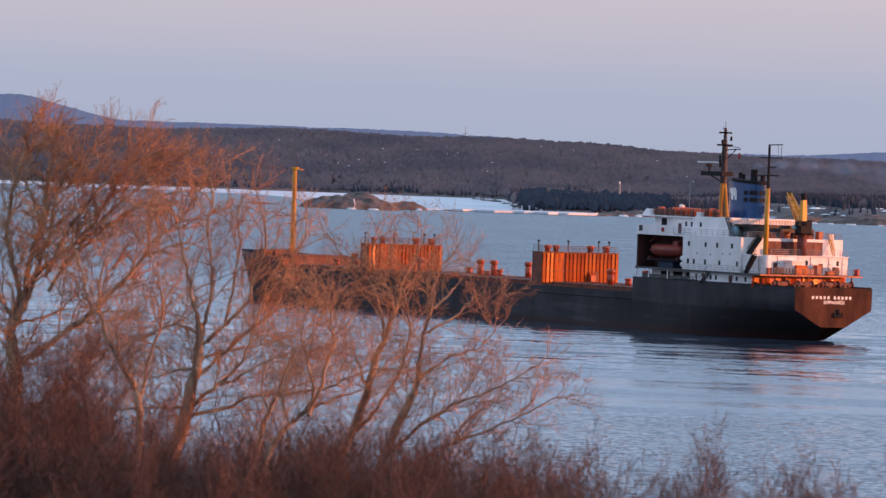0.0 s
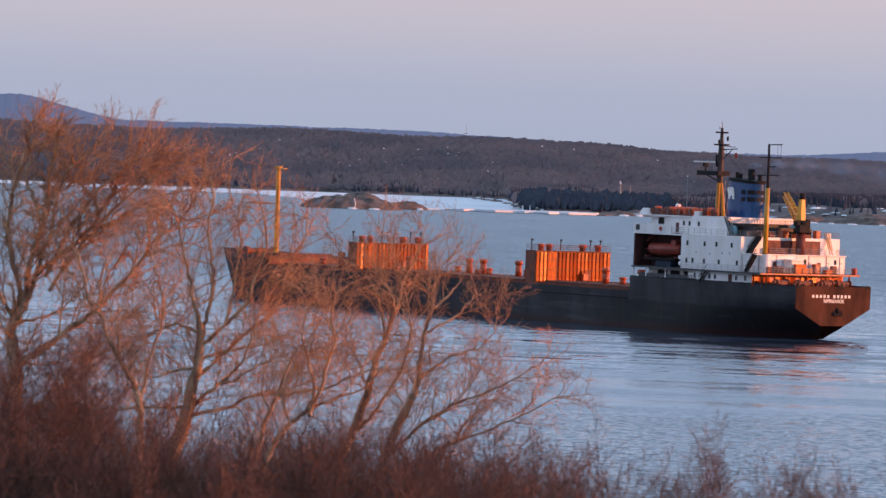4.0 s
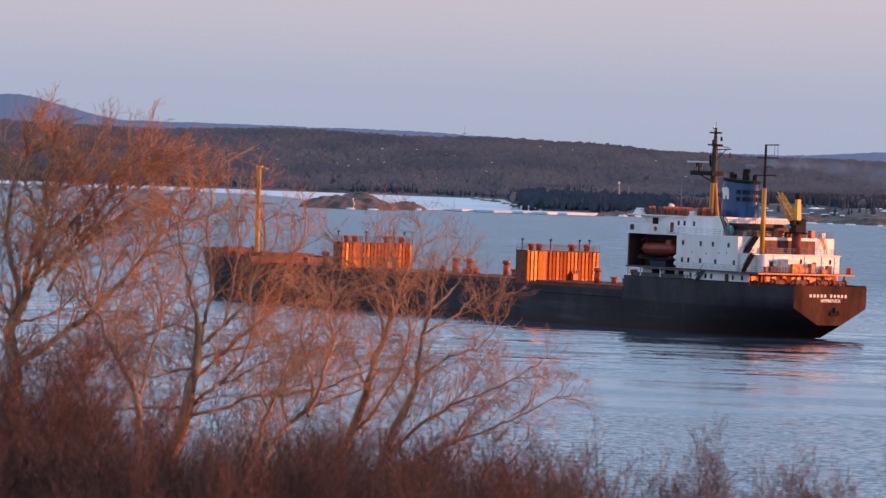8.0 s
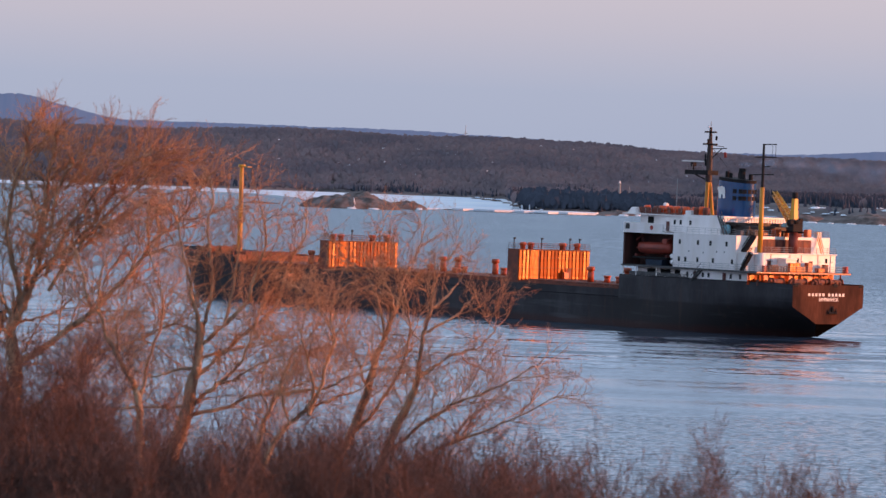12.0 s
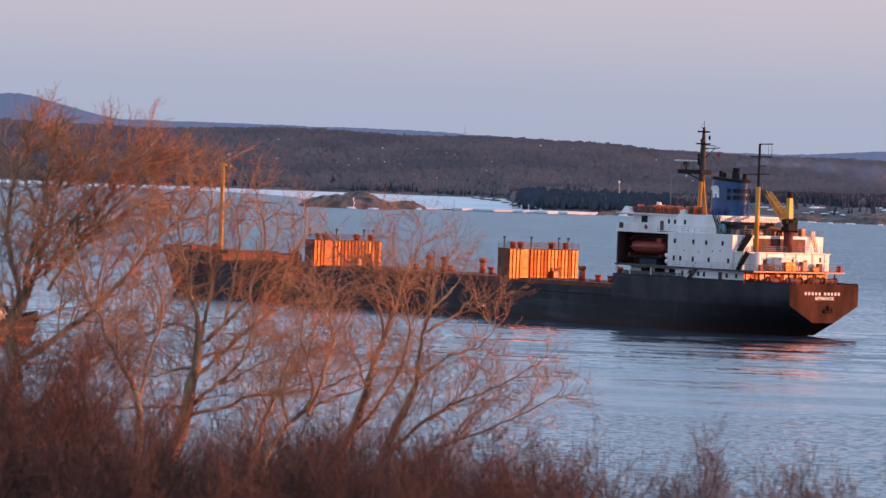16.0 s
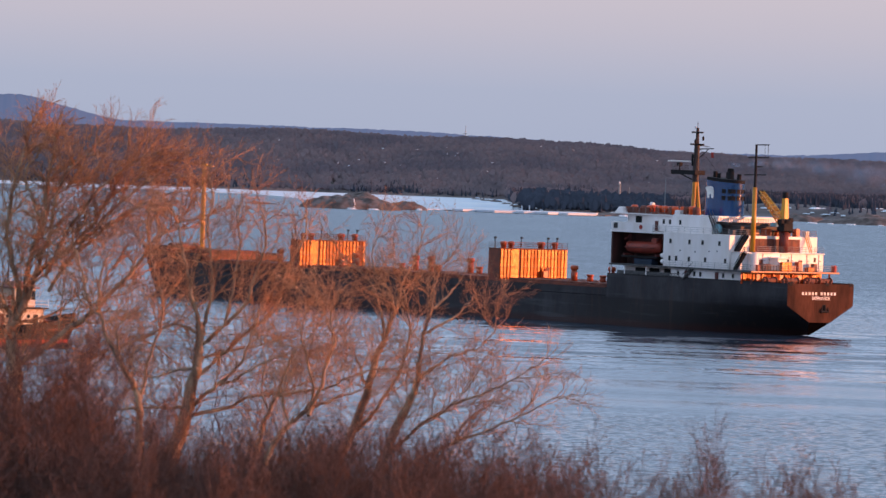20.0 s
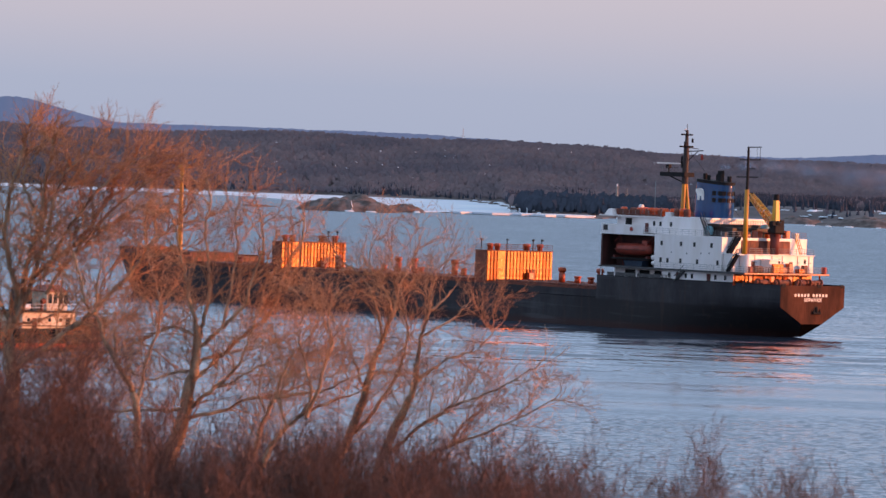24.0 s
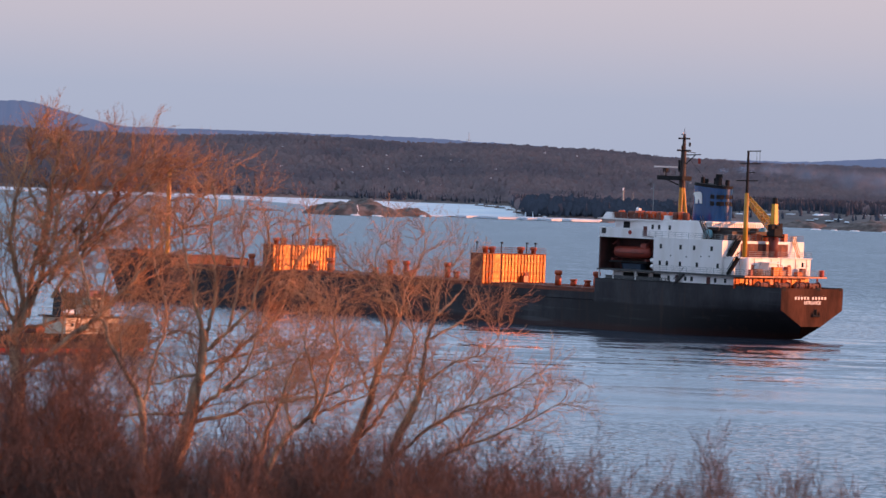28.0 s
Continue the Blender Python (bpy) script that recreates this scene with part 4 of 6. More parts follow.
bpy.data.objects.remove(font_ob)
lettering_mesh.materials.append(SIGN_WHITE)
lettering = new("port_lettering", lettering_mesh)
lettering.parent = ship
lettering.matrix_basis = Matrix.Translation((-0.05, -0.15, 6.56)) @ pose(0, 0, 0, 90, 0, -90)

# stern anchor in its pocket, chocks and fairleads
def build_anchor(bm):
    rod(bm, (-0.18, -1.0, 5.6), (-0.18, -1.0, 4.5), 0.16)
    rod(bm, (-0.22, -2.0, 4.45), (-0.22, 0.0, 4.45), 0.2)
    rod(bm, (-0.25, -1.9, 4.45), (-0.3, -1.75, 5.35), 0.2, 0.05)
    rod(bm, (-0.25, -0.1, 4.45), (-0.3, -0.25, 5.35), 0.2, 0.05)
anchor = made("stern_anchor", ship, BLACK, build_anchor, "black stowed stern anchor")
made("anchor_pocket", ship, BLACK, lambda bm: box(bm, -0.06, -0.032, -1.5, -0.5, 4.7, 5.7, 0.01))
fairlead = made("fairlead", ship, BLACK, lambda bm: box(bm, -0.08, 0.3, 7.3, 8.3, 9.0, 9.6, 0.08))
share(fairlead, 0, -15.7, 0)
share(fairlead, 0, -9.5, 0)


# ---- railings ----
post_mesh = made("rail_post", ship, GREY, lambda bm: rod(bm, (0, 0, 0), (0, 0, 1.05), 0.035, n=5))


def railing(points, z, mat=GREY, h=1.05, step=1.6, parent=None):
    """Three bars between upright posts along a line of (x, y)."""
    rail = None
    for k in (1.0, 0.66, 0.33):
        w = Wood()
        w.tube([Vector((x, y, z + h * k)) for x, y in points], 0.03, 0.03, 5)
        bar = w.made("railing" if rail is None else "bar", mat, rail or ship, False)
        rail = rail or bar
    spots = []
    for (x0, y0), (x1, y1) in zip(points, points[1:]):
        n = max(1, round(math.hypot(x1 - x0, y1 - y0) / step))
        spots += [(x0 + (x1 - x0) * i / n, y0 + (y1 - y0) * i / n) for i in range(n)]
    spots.append(points[-1])
    for x, y in spots:
        share(post_mesh, x, y, z, parent=rail)
    return rail


# ---- hatches, vents and deckhouses along the main deck ----
def hatch(x0, x1):
    c = made("hatch_coaming", ship, RUSTY, lambda bm: box(bm, x0, x1, -7.6, 7.6, 6.25, 7.05, 0.04))
    n = max(2, round((x1 - x0) / 5.5))
    w = (x1 - x0) / n
    first = made("cover_panel", c, RUSTY, lambda bm: (box(bm, 0.06, w - 0.06, -7.8, 7.8, 0, 0.36, 0.05), [box(bm, 0.3, w - 0.3, y - 0.06, y + 0.06, 0.35, 0.45) for y in (-5, 0, 5)]))
    first.matrix_basis = pose(x0, 0, 7.06)
    for i in range(1, n):
        share(first, x0 + i * w, 0, 7.06)
    return c


for x0, x1 in ((45.5, 72.5), (79.0, 102.0), (104.5, 129.5), (136.5, 156.5)):
    hatch(x0, x1)


def mushroom(x, y, z, h, r=0.42, mat=VENT, name="deck_vent", parent=None):
    return made(name, parent or ship, mat, lambda bm: lathe(bm, [(r, 0), (r, h * 0.62), (r * 0.86, h * 0.63), (r * 0.86, h * 0.72), (r * 1.22, h * 0.74), (r * 1.22, h * 0.95), (r * 0.9, h)], (x, y, z), 12), "orange mushroom ventilator", True)


for x, y, top in ((57.9, 5.0, 10.3), (50.0, 3.0, 10.4), (94.5, -3.0, 10.4), (110.0, -3.0, 10.3), (105.6, -3.0, 10.3), (118.5, 5.0, 10.2), (139.5, 6.0, 10.2), (143.5, -5.0, 10.0)):
    mushroom(x, y, 7.4, top - 7.4, 0.62)
for x, y, top in ((57.2, 1.5, 8.7), (52.3, 3.0, 8.7), (92.0, -3.0, 8.8), (103.7, -3.0, 8.6), (122.0, 5.5, 8.6), (115.0, -4.0, 8.6), (98.0, 4.0, 8.5), (147.0, 5.0, 8.8)):
    mushroom(x, y, 7.4, top - 7.4, 0.6, VENT, "short_vent")
bitts = made("bitts", ship, RUSTY, lambda bm: [(rod(bm, (x, 0, 0), (x, 0, 0.9), 0.22, n=10), rod(bm, (x, 0, 0.86), (x, 0, 0.95), 0.3, n=10)) for x in (-0.5, 0.5)])
bitts.matrix_basis = pose(47, 10.2, 6.25)
for x, y in ((70, 10.2), (86, 10.2), (125, 10.2), (150, 10.0), (70, -10.2), (125, -10.2), (162, 8.4), (175, 5.0)):
    share(bitts, x, y, 6.25 if x < 158 else 8.3)


def mast_house(x0, x1, half, z1, seed):
    """A tall transverse deckhouse with ribbed plating, ventilators and a rail on top."""
    rng = random.Random(seed)
    body = made("mast_house", ship, RUSTY, lambda bm: box(bm, x0 + 0.24, x1, -half, half, 6.25, z1, 0.05), "rust-red deckhouse with ribbed orange aft plating")
    made("aft_plating", body, RUSTY, lambda bm: box(bm, x0 + 0.14, x0 + 0.23, -half, half, 6.6, z1 - 0.02, 0.01), "rust-red plating between orange ribs")
    rib = made("rib", body, ORANGE, lambda bm: prism(bm, [(0.15, -0.40), (-0.06, -0.29), (-0.06, 0.29), (0.15, 0.40)], 0, z1 - 6.9))
    rib.matrix_basis = pose(x0, half - 0.45, 6.75)
    n = int((2 * half - 0.6) / 0.86)
    for i in range(1, n + 1):
        y = half - 0.45 - i * (2 * half - 0.9) / n
        if 3.3 < y - 0.0 < 5.9 and i not in (3,):
            continue
        share(rib, x0, y, 6.75, rng.gauss(0, 2.6))
    made("pilaster", body, ORANGE, lambda bm: box(bm, x0 - 0.08, x0 + 0.15, 4.0, 5.7, 6.75, z1 - 0.05, 0.03))
    for z in (9.35, 11.2):
        made("stiffener", body, RUSTY, lambda bm: box(bm, x0 - 0.11, x0 + 0.14, -half + 0.05, half - 0.05, z, z + 0.09))
    made("door", body, RUSTY, lambda bm: box(bm, x0 - 0.10, x0 + 0.1, -4.1, -3.2, 7.5, 9.3, 0.03))
    made("locker", body, VENT, lambda bm: (box(bm, x0 - 0.9, x0 - 0.2, -3.0, -1.8, 7.45, 8.7, 0.05), rod(bm, (x0 - 0.55, -2.4, 8.7), (x0 - 0.55, -2.4, 9.2), 0.25)))
    made("roof_edge", body, RUSTY, lambda bm: box(bm, x0 - 0.1, x1 + 0.1, -half - 0.1, half + 0.1, z1, z1 + 0.1))
    for y, r, w in ((6.5, 0.5, 1.3), (4.6, 0.5, 1.3), (-3.3, 0.55, 1.4), (-6.9, 0.5, 1.3)):
        made("roof_vent", body, VENT, lambda bm: lathe(bm, [(r, 0), (r, 0.62), (r * w, 0.66), (r * w, 1.15), (r * 0.8, 1.28)], ((x0 + x1) / 2, y, z1 + 0.1), 14), "", True)
    for y in (8.2, 1.4, -5.6, -8.0):
        made("lamp_post", body, BLACK, lambda bm: (rod(bm, ((x0 + x1) / 2 + 0.6, y, z1), ((x0 + x1) / 2 + 0.6, y, z1 + 2.0), 0.09, n=6), box(bm, (x0 + x1) / 2 + 0.3, (x0 + x1) / 2 + 0.75, y - 0.15, y + 0.15, z1 + 1.9, z1 + 2.2)))
    railing([(x0 + 0.1, -half), (x0 + 0.1, half), (x1 - 0.1, half), (x1 - 0.1, -half), (x0 + 0.1, -half)], z1 + 0.1, RUSTY)


mast_house(74.0, 77.2, 8.8, 12.75, 1)
mast_house(130.9, 133.6, 8.7, 12.25, 2)

# foremast, windlass
def build_foremast(bm):
    rod(bm, (170.3, 0, 8.3), (170.5, 0, 25.9), 0.52, 0.38, 12)
fm = made("foremast", ship, YELLOW, build_foremast, "tall yellow tubular foremast")
made("crow_nest", fm, YELLOW, lambda bm: (rod(bm, (170.5, 0, 25.9), (170.5, 0, 26.3), 0.75, n=12), box(bm, 168.0, 171.2, -0.5, 0.5, 25.75, 25.95)))
made("mast_lamp", fm, YELLOW, lambda bm: (rod(bm, (170.5, 0.3, 14.5), (170.0, 0.7, 14.5), 0.14), box(bm, 169.7, 170.2, 0.5, 0.9, 14.3, 14.9)))
made("mast_ladder", fm, YELLOW, lambda bm: [rod(bm, (170.0, y, 8.6), (170.1, y, 25.7), 0.04, n=5) for y in (0.55, 0.85)])
made("windlass", ship, RUSTY, lambda bm: (rod(bm, (176, -3.5, 9.2), (176, 3.5, 9.2), 0.55, n=14), box(bm, 175.2, 176.8, -1, 1, 8.3, 9.8, 0.1), rod(bm, (176, -3.6, 9.2), (176, -2.9, 9.2), 0.9, n=14), rod(bm, (176, 2.9, 9.2), (176, 3.6, 9.2), 0.9, n=14)))
made("store_house", ship, DARKRED, lambda bm: box(bm, 160.0, 165.5, -6.5, 6.5, 8.3, 9.2, 0.08))

# ---- the accommodation block ----
def house(name, x0, x1, y0, y1, z0, z1, mat=WHITE, label="", bevel=0.06):
    return made(name, ship, mat, lambda bm: box(bm, x0, x1, y0, y1, z0, z1, bevel), label)


def build_lower(bm):
    half = [(x, min(10.7, deck_half(x) - 0.45)) for x in (9.8, 12, 14, 17, 20, 24, 27.2)] + [(27.2, 8.6), (41.0, 8.6)]
    prism(bm, half + [(x, -y) for x, y in reversed(half)], 8.9, 11.05)
lower = made("lower_house", ship, WHITE, build_lower, "white lower house wall with small windows")
# Shadow on the deck edge is put into the dark grey.
boat_deck = house("boat_deck", 6.4, 42.4, -11.5, 11.5, 11.05, 11.35, DARKGREY, "boat deck edge, dark grey for its shade", 0.03)
mid = house("mid_house", 12.0, 28.6, -11.43, 11.43, 11.35, 17.5, WHITE, "white two-storey house with small square windows")
core = house("boat_recess_wall", 28.6, 41.6, -7.6, 7.6, 11.35, 17.1, RECESS_SHADE, "red wall behind the lifeboat with recess shade painted in")
front = house("recess_front_wall", 41.6, 42.0, -11.43, 11.43, 11.35, 17.1, RECESS_SHADE)
aft_low = house("aft_house", 9.8, 12.0, -10.9, 10.9, 11.35, 14.45, WHITE, "sunlit white aft house wall")
house("aft_house_roof", 9.5, 12.0, -11.0, 11.0, 14.45, 14.6, WHITE, "", 0.03)
house("bridge_deck", 28.6, 42.1, -11.5, 11.5, 17.1, 17.35, WHITE, "", 0.03)
bridge = house("bridge_house", 19.4, 40.9, -8.5, 8.5, 17.5, 20.4, WHITE, "white wheelhouse with windows")
roof = made("wheelhouse_roof", ship, WHITE, lambda bm: prism(bm, [(29.5, -8.9), (35.0, -8.9), (37.0, -10.2), (43.9, -10.2), (44.3, 0), (43.9, 10.2), (37.0, 10.2), (35.0, 8.9), (29.5, 8.9)], 20.4, 20.6))
casing = house("funnel_casing", 19.2, 29.4, -8.3, 8.3, 20.4, 20.75, WHITE, "", 0.04)
for side in (1, -1):
    y = side * 11.47
    made("wing_bulwark", ship, WHITE, lambda bm: box(bm, 31.5, 42.0, min(y, y - side * 0.14), max(y, y - side * 0.14), 17.35, 18.95, 0.03))
    made("wing_end", ship, WHITE, lambda bm: box(bm, 41.85, 42.0, min(y - side * 0.16, side * 8.0), max(y - side * 0.16, side * 8.0), 17.35, 18.9, 0.03))
    made("wing_window", ship, GLASS, lambda bm: box(bm, 40.4, 41.5, min(y, y + side * 0.03), max(y, y + side * 0.03), 17.75, 18.75, 0.01))
    for x in (42.0, 38.5, 33.0):
        made("wing_support", ship, WHITE, lambda bm: rod(bm, (x, side * 11.2, 8.95), (x, side * 11.2, 11.1), 0.12, n=8))
    ring = made("lifebuoy", ship, RED, lambda bm: lathe(bm, [(0.24, -0.06), (0.36, -0.09), (0.42, 0), (0.36, 0.09), (0.24, 0.06)], (0, 0, 0), 16), "red lifebuoy", True)
    ring.matrix_basis = pose(34.4, side * 11.56, 18.15, 90, 0, 0)

pane = made("window", mid, GLASS, lambda bm: box(bm, -0.28, 0.28, -0.02, 0.03, -0.42, 0.42, 0.01))
pane.matrix_basis = pose(26.8, 11.43, 15.9)
for x in (22.0, 18.7, 14.5):
    share(pane, x, 11.43, 15.9)
for x in (26.9, 25.2, 22.0, 17.9, 12.9):
    share(pane, x, 11.43, 12.85)
for x in (26.8, 22.0, 18.7, 14.5, 25.2):
    share(pane, x, -11.44, 15.9)
for x in (25.3, 21.2, 19.7, 14.4, 12.2):
    share(pane, x, min(10.7, deck_half(x) - 0.42), 10.2, parent=lower)
for x in (33.6, 32.0, 29.4):
    share(pane, x - 2.0, 8.5, 19.3, parent=bridge)
for y in (3.0, -1.6, -8.6):
    share(pane, 9.79, y, 13.4, 90, parent=aft_low)
for i in range(13):
    share(pane, 40.91, -7.5 + i * 1.25, 19.4, 90, parent=bridge)
# Flat black panel painted in for the shade under the roof overhang.
wide = made("wing_doorway", bridge, BLACK, lambda bm: box(bm, -0.8, 0.8, -0.02, 0.03, -0.9, 0.8, 0.01))
wide.matrix_basis = pose(38.0, 8.5, 19.3)
door = made("door", lower, DARKRED, lambda bm: box(bm, -0.45, 0.45, -0.02, 0.05, 0, 1.75, 0.02))
door.matrix_basis = pose(15.9, deck_half(15.9) - 0.43, 9.0)
share(door, 23.2, 10.7, 9.0)
share(door, 33.4, 8.5, 17.6, parent=bridge)
# Flat black panels for openings; the unlit inside is put into their colour.
opening = made("gallery_opening", lower, BLACK, lambda bm: box(bm, -1.3, 1.3, -0.02, 0.03, -0.45, 0.45, 0.08))
opening.matrix_basis = pose(37.0, 8.6, 10.3)
share(opening, 33.4, 8.6, 10.3)
share(opening, 29.6, 8.6, 10.3)
port = made("porthole", mid, GLASS, lambda bm: rod(bm, (0, -0.02, 0), (0, 0.03, 0), 0.14, n=12))
for x, z in ((20.5, 14.2), (17.0, 14.4), (24.3, 14.3)):
    share(port, x, 11.43, z)
port.matrix_basis = pose(15.0, 11.43, 14.5)

railing([(28.5, 11.43), (12.2, 11.43)], 11.35)
railing([(31.4, 11.43), (12.2, 11.43)], 17.5)
railing([(12.0, 11.3), (6.6, 11.3), (6.6, -11.3), (12.0, -11.3)], 11.35)
railing([(12.1, 10.0), (12.1, 2.0)], 17.5)
railing([(9.7, 6.5), (9.7, -10.8), (11.9, -10.8)], 14.6)
railing([(12.1, -1.0), (12.1, -11.3), (19.0, -11.3)], 17.5, RUSTY)
railing([(42.5, 8.8), (29.6, 8.8)], 20.6, RUSTY)
railing([(28.5, -11.43), (12.2, -11.43)], 11.35)

# stowed gangway on brackets, white raft canisters, ladders
def build_gangway(bm):
    for z in (9.55, 10.05):
        box(bm, 24.5, 40.5, 11.1, 11.2, z, z + 0.1)
    for i in range(17):
        box(bm, 24.6 + i * 0.98, 24.7 + i * 0.98, 11.1, 11.2, 9.6, 10.1)
    box(bm, 24.5, 40.5, 10.75, 11.15, 9.5, 9.56)
    box(bm, 27.0, 40.3, 11.12, 11.18, 9.62, 10.06)
made("gangway", ship, DARKGREY, build_gangway, "dark grey stowed accommodation ladder")
def raft(z):
    def f(bm):
        rod(bm, (27.3, 10.9, z), (29.3, 10.9, z), 0.42, n=14)
        rod(bm, (27.15, 10.9, z), (27.3, 10.9, z), 0.32, 0.42, n=14)
        rod(bm, (29.3, 10.9, z), (29.45, 10.9, z), 0.42, 0.32, n=14)
    return f
raft_a = made("liferaft_canister", ship, WHITE, raft(12.15), "white liferaft canister")
share(raft_a, 0.1, 0, 1.05)


def stair(name, x0, z0, x1, z1, y, width, mat, thick=0.24):
    def f(bm):
        for yy in (y, y + width):
            rod(bm, (x0, yy, z0 + 0.1), (x1, yy, z1 + 0.1), thick, n=6)
            rod(bm, (x0, yy, z0 + 1.0), (x1, yy, z1 + 1.0), 0.07, n=6)
        n = 12
        for i in range(1, n):
            k = i / n
            box(bm, x0 + (x1 - x0) * k - 0.13, x0 + (x1 - x0) * k + 0.13, y, y + width, z0 + (z1 - z0) * k, z0 + (z1 - z0) * k + 0.05)
    return made(name, ship, mat, f)


def stair_across(y0, z0, y1, z1, x, width, mat):
    """A steep stair that climbs across the ship."""
    def f(bm):
        for xx in (x, x + width):
            rod(bm, (xx, y0, z0 + 0.1), (xx, y1, z1 + 0.1), 0.3, n=6)
            rod(bm, (xx, y0, z0 + 1.0), (xx, y1, z1 + 1.0), 0.07, n=6)
        for i in range(1, 12):
            k = i / 12
            y, z = y0 + (y1 - y0) * k, z0 + (z1 - z0) * k
            box(bm, x, x + width, y - 0.13, y + 0.13, z, z + 0.05)
    return made("stair", ship, mat, f)


stair_across(10.1, 14.6, 7.8, 17.4, 11.0, 0.8, BLACK)
stair("stair", 10.6, 11.35, 8.3, 14.5, 10.95, 0.4, BLACK, 0.3)
made("stair_landing", ship, WHITE, lambda bm: box(bm, 7.7, 9.45, 10.0, 11.4, 14.45, 14.6, 0.02))
stair("stair", 18.0, 17.5, 19.8, 20.7, 8.2, 0.7, DARKGREY, 0.16)
stair("stair", 23.5, 9.0, 21.0, 11.3, 10.8, 0.6, DARKGREY, 0.14)
stair("stair", 10.6, 14.6, 11.9, 17.5, -8.6, 0.5, YELLOW, 0.08)

# lifeboats in their cradles
def lifeboat(side):
    def hull_build(bm):
        n, m = 17, 14
        rings = []
        for i in range(n):
            u = -1 + 2 * i / (n - 1)
            w = max(0.05, (1 - abs(u) ** 3.2)) ** 0.5
            ring = []
            for j in range(m):
                a = 2 * math.pi * j / m
                yy, zz = math.cos(a), math.sin(a)
                ring.append(bm.verts.new((35.2 + u * 4.4, side * 9.7 + yy * 1.35 * w, 14.5 + zz * (1.05 if zz > 0 else 1.2) * (0.55 + 0.45 * w) + 0.12 * u * u)))
            rings.append(ring)
        for r0, r1 in zip(rings, rings[1:]):
            for j in range(m):
                bm.faces.new((r0[j], r0[(j + 1) % m], r1[(j + 1) % m], r1[j]))
        bm.faces.new(rings[0])
        bm.faces.new(rings[-1][::-1])
    b = made("lifeboat", ship, BOAT_ORANGE, hull_build, "orange enclosed lifeboat in a dark recess", True)
    made("steering_cabin", b, BOAT_ORANGE, lambda bm: box(bm, 31.4, 32.8, side * 9.7 - 0.7, side * 9.7 + 0.7, 15.0, 16.2, 0.2))
    made("fender_strip", b, DARKRED, lambda bm: [rod(bm, (31.4, side * 9.7 + yy, 14.4), (39.0, side * 9.7 + yy, 14.4), 0.07, n=6) for yy in (1.33, -1.33)])
    for x in (31.0, 39.2):
        made("davit", ship, DARKRED, lambda bm: (rod(bm, (x, side * 8.2, 11.35), (x, side * 9.4, 16.9), 0.2, n=8), rod(bm, (x, side * 9.4, 16.6), (x, side * 10.7, 15.8), 0.16, n=8), box(bm, x - 0.2, x + 0.2, side * 9.7 - 1.2, side * 9.7 + 1.2, 12.9, 13.3)))
    made("cradle", ship, BLACK, lambda bm: box(bm, 30.6, 39.8, side * 9.7 - 1.3, side * 9.7 + 1.3, 12.6, 12.85, 0.03))
    made("rescue_boat", ship, NAVY, lambda bm: prism(bm, [(32.4, side * 9.7 - 0.9), (36.4, side * 9.7 - 0.9), (37.6, side * 9.7), (36.4, side * 9.7 + 0.9), (32.4, side * 9.7 + 0.9)], 11.4, 12.4, 1.1, (34.6, side * 9.7)), "dark blue covered work boat")
lifeboat(1)
lifeboat(-1)

# compass deck: dark red dodger, orange drums, white breakwater, whip aerials
made("dodger", ship, RUSTY, lambda bm: (box(bm, 30.2, 41.6, 8.2, 8.3, 20.6, 20.95), [box(bm, x0, x1, 8.2, 8.3, 20.96, 21.75) for x0, x1 in ((38.6, 41.6), (35.6, 37.4), (33.0, 34.0), (30.2, 31.0))], box(bm, 30.2, 41.6, -8.3, -8.2, 20.6, 21.5), box(bm, 41.5, 41.6, -8.2, 8.2, 20.6, 21.5)), "dark orange canvas dodger")
drum = made("drum", ship, SIGNAL_ORANGE, lambda bm: lathe(bm, [(0.60, 0), (0.66, 0.1), (0.62, 0.7), (0.66, 0.78), (0.62, 1.4), (0.4, 1.52)], (0, 0, 0), 14), "orange drum", True)
drum.matrix_basis = pose(40.3, 7.4, 20.6)
red_drum = made("drum", ship, RUSTY, lambda bm: lathe(bm, [(0.60, 0), (0.66, 0.1), (0.62, 0.7), (0.66, 0.78), (0.62, 1.3), (0.4, 1.42)], (0, 0, 0), 14), "rusty red drum", True)
red_drum.matrix_basis = pose(38.9, 6.4, 20.6)
for i, (x, y) in enumerate(((37.6, 7.3), (36.2, 7.4), (34.9, 6.6), (33.7, 7.3), (32.4, 7.4), (31.1, 6.9), (29.9, 7.4), (26.9, 7.4), (25.7, 7.3), (24.5, 7.4), (38.2, 4.6), (36.9, 3.0), (35.6, 4.4), (34.4, 3.0), (33.4, 4.8), (30.6, 4.6), (39.8, 5.4), (39.6, 2.6))):
    share(red_drum if i in (0, 2, 5, 7, 9, 11, 13, 16) else drum, x, y, 20.62 if x > 29.5 else 20.76)
made("breakwater", ship, WHITE, lambda bm: prism(bm, [(41.7, 5.0), (43.0, 6.0), (43.2, 9.6), (41.0, 9.6), (41.0, 8.8)], 20.6, 21.7, 0.35, (42.0, 9.2)))
made("locker", ship, WHITE, lambda bm: box(bm, 27.8, 29.2, 7.0, 8.2, 20.75, 21.5, 0.05))
made("searchlight", ship, WHITE, lambda bm: (rod(bm, (40.2, 3, 20.6), (40.2, 3, 22.0), 0.08), rod(bm, (39.8, 3, 22.2), (40.5, 3, 22.3), 0.4, n=12)))
aerial = made("whip_aerial", ship, GREY, lambda bm: rod(bm, (0, 0, 0), (0, 0, 6.6), 0.09, 0.05, 6))
aerial.matrix_basis = pose(38.0, -6.0, 20.6)
share(aerial, 34.0, -7.0, 20.6)
share(aerial, 33.5, 6.5, 20.6)

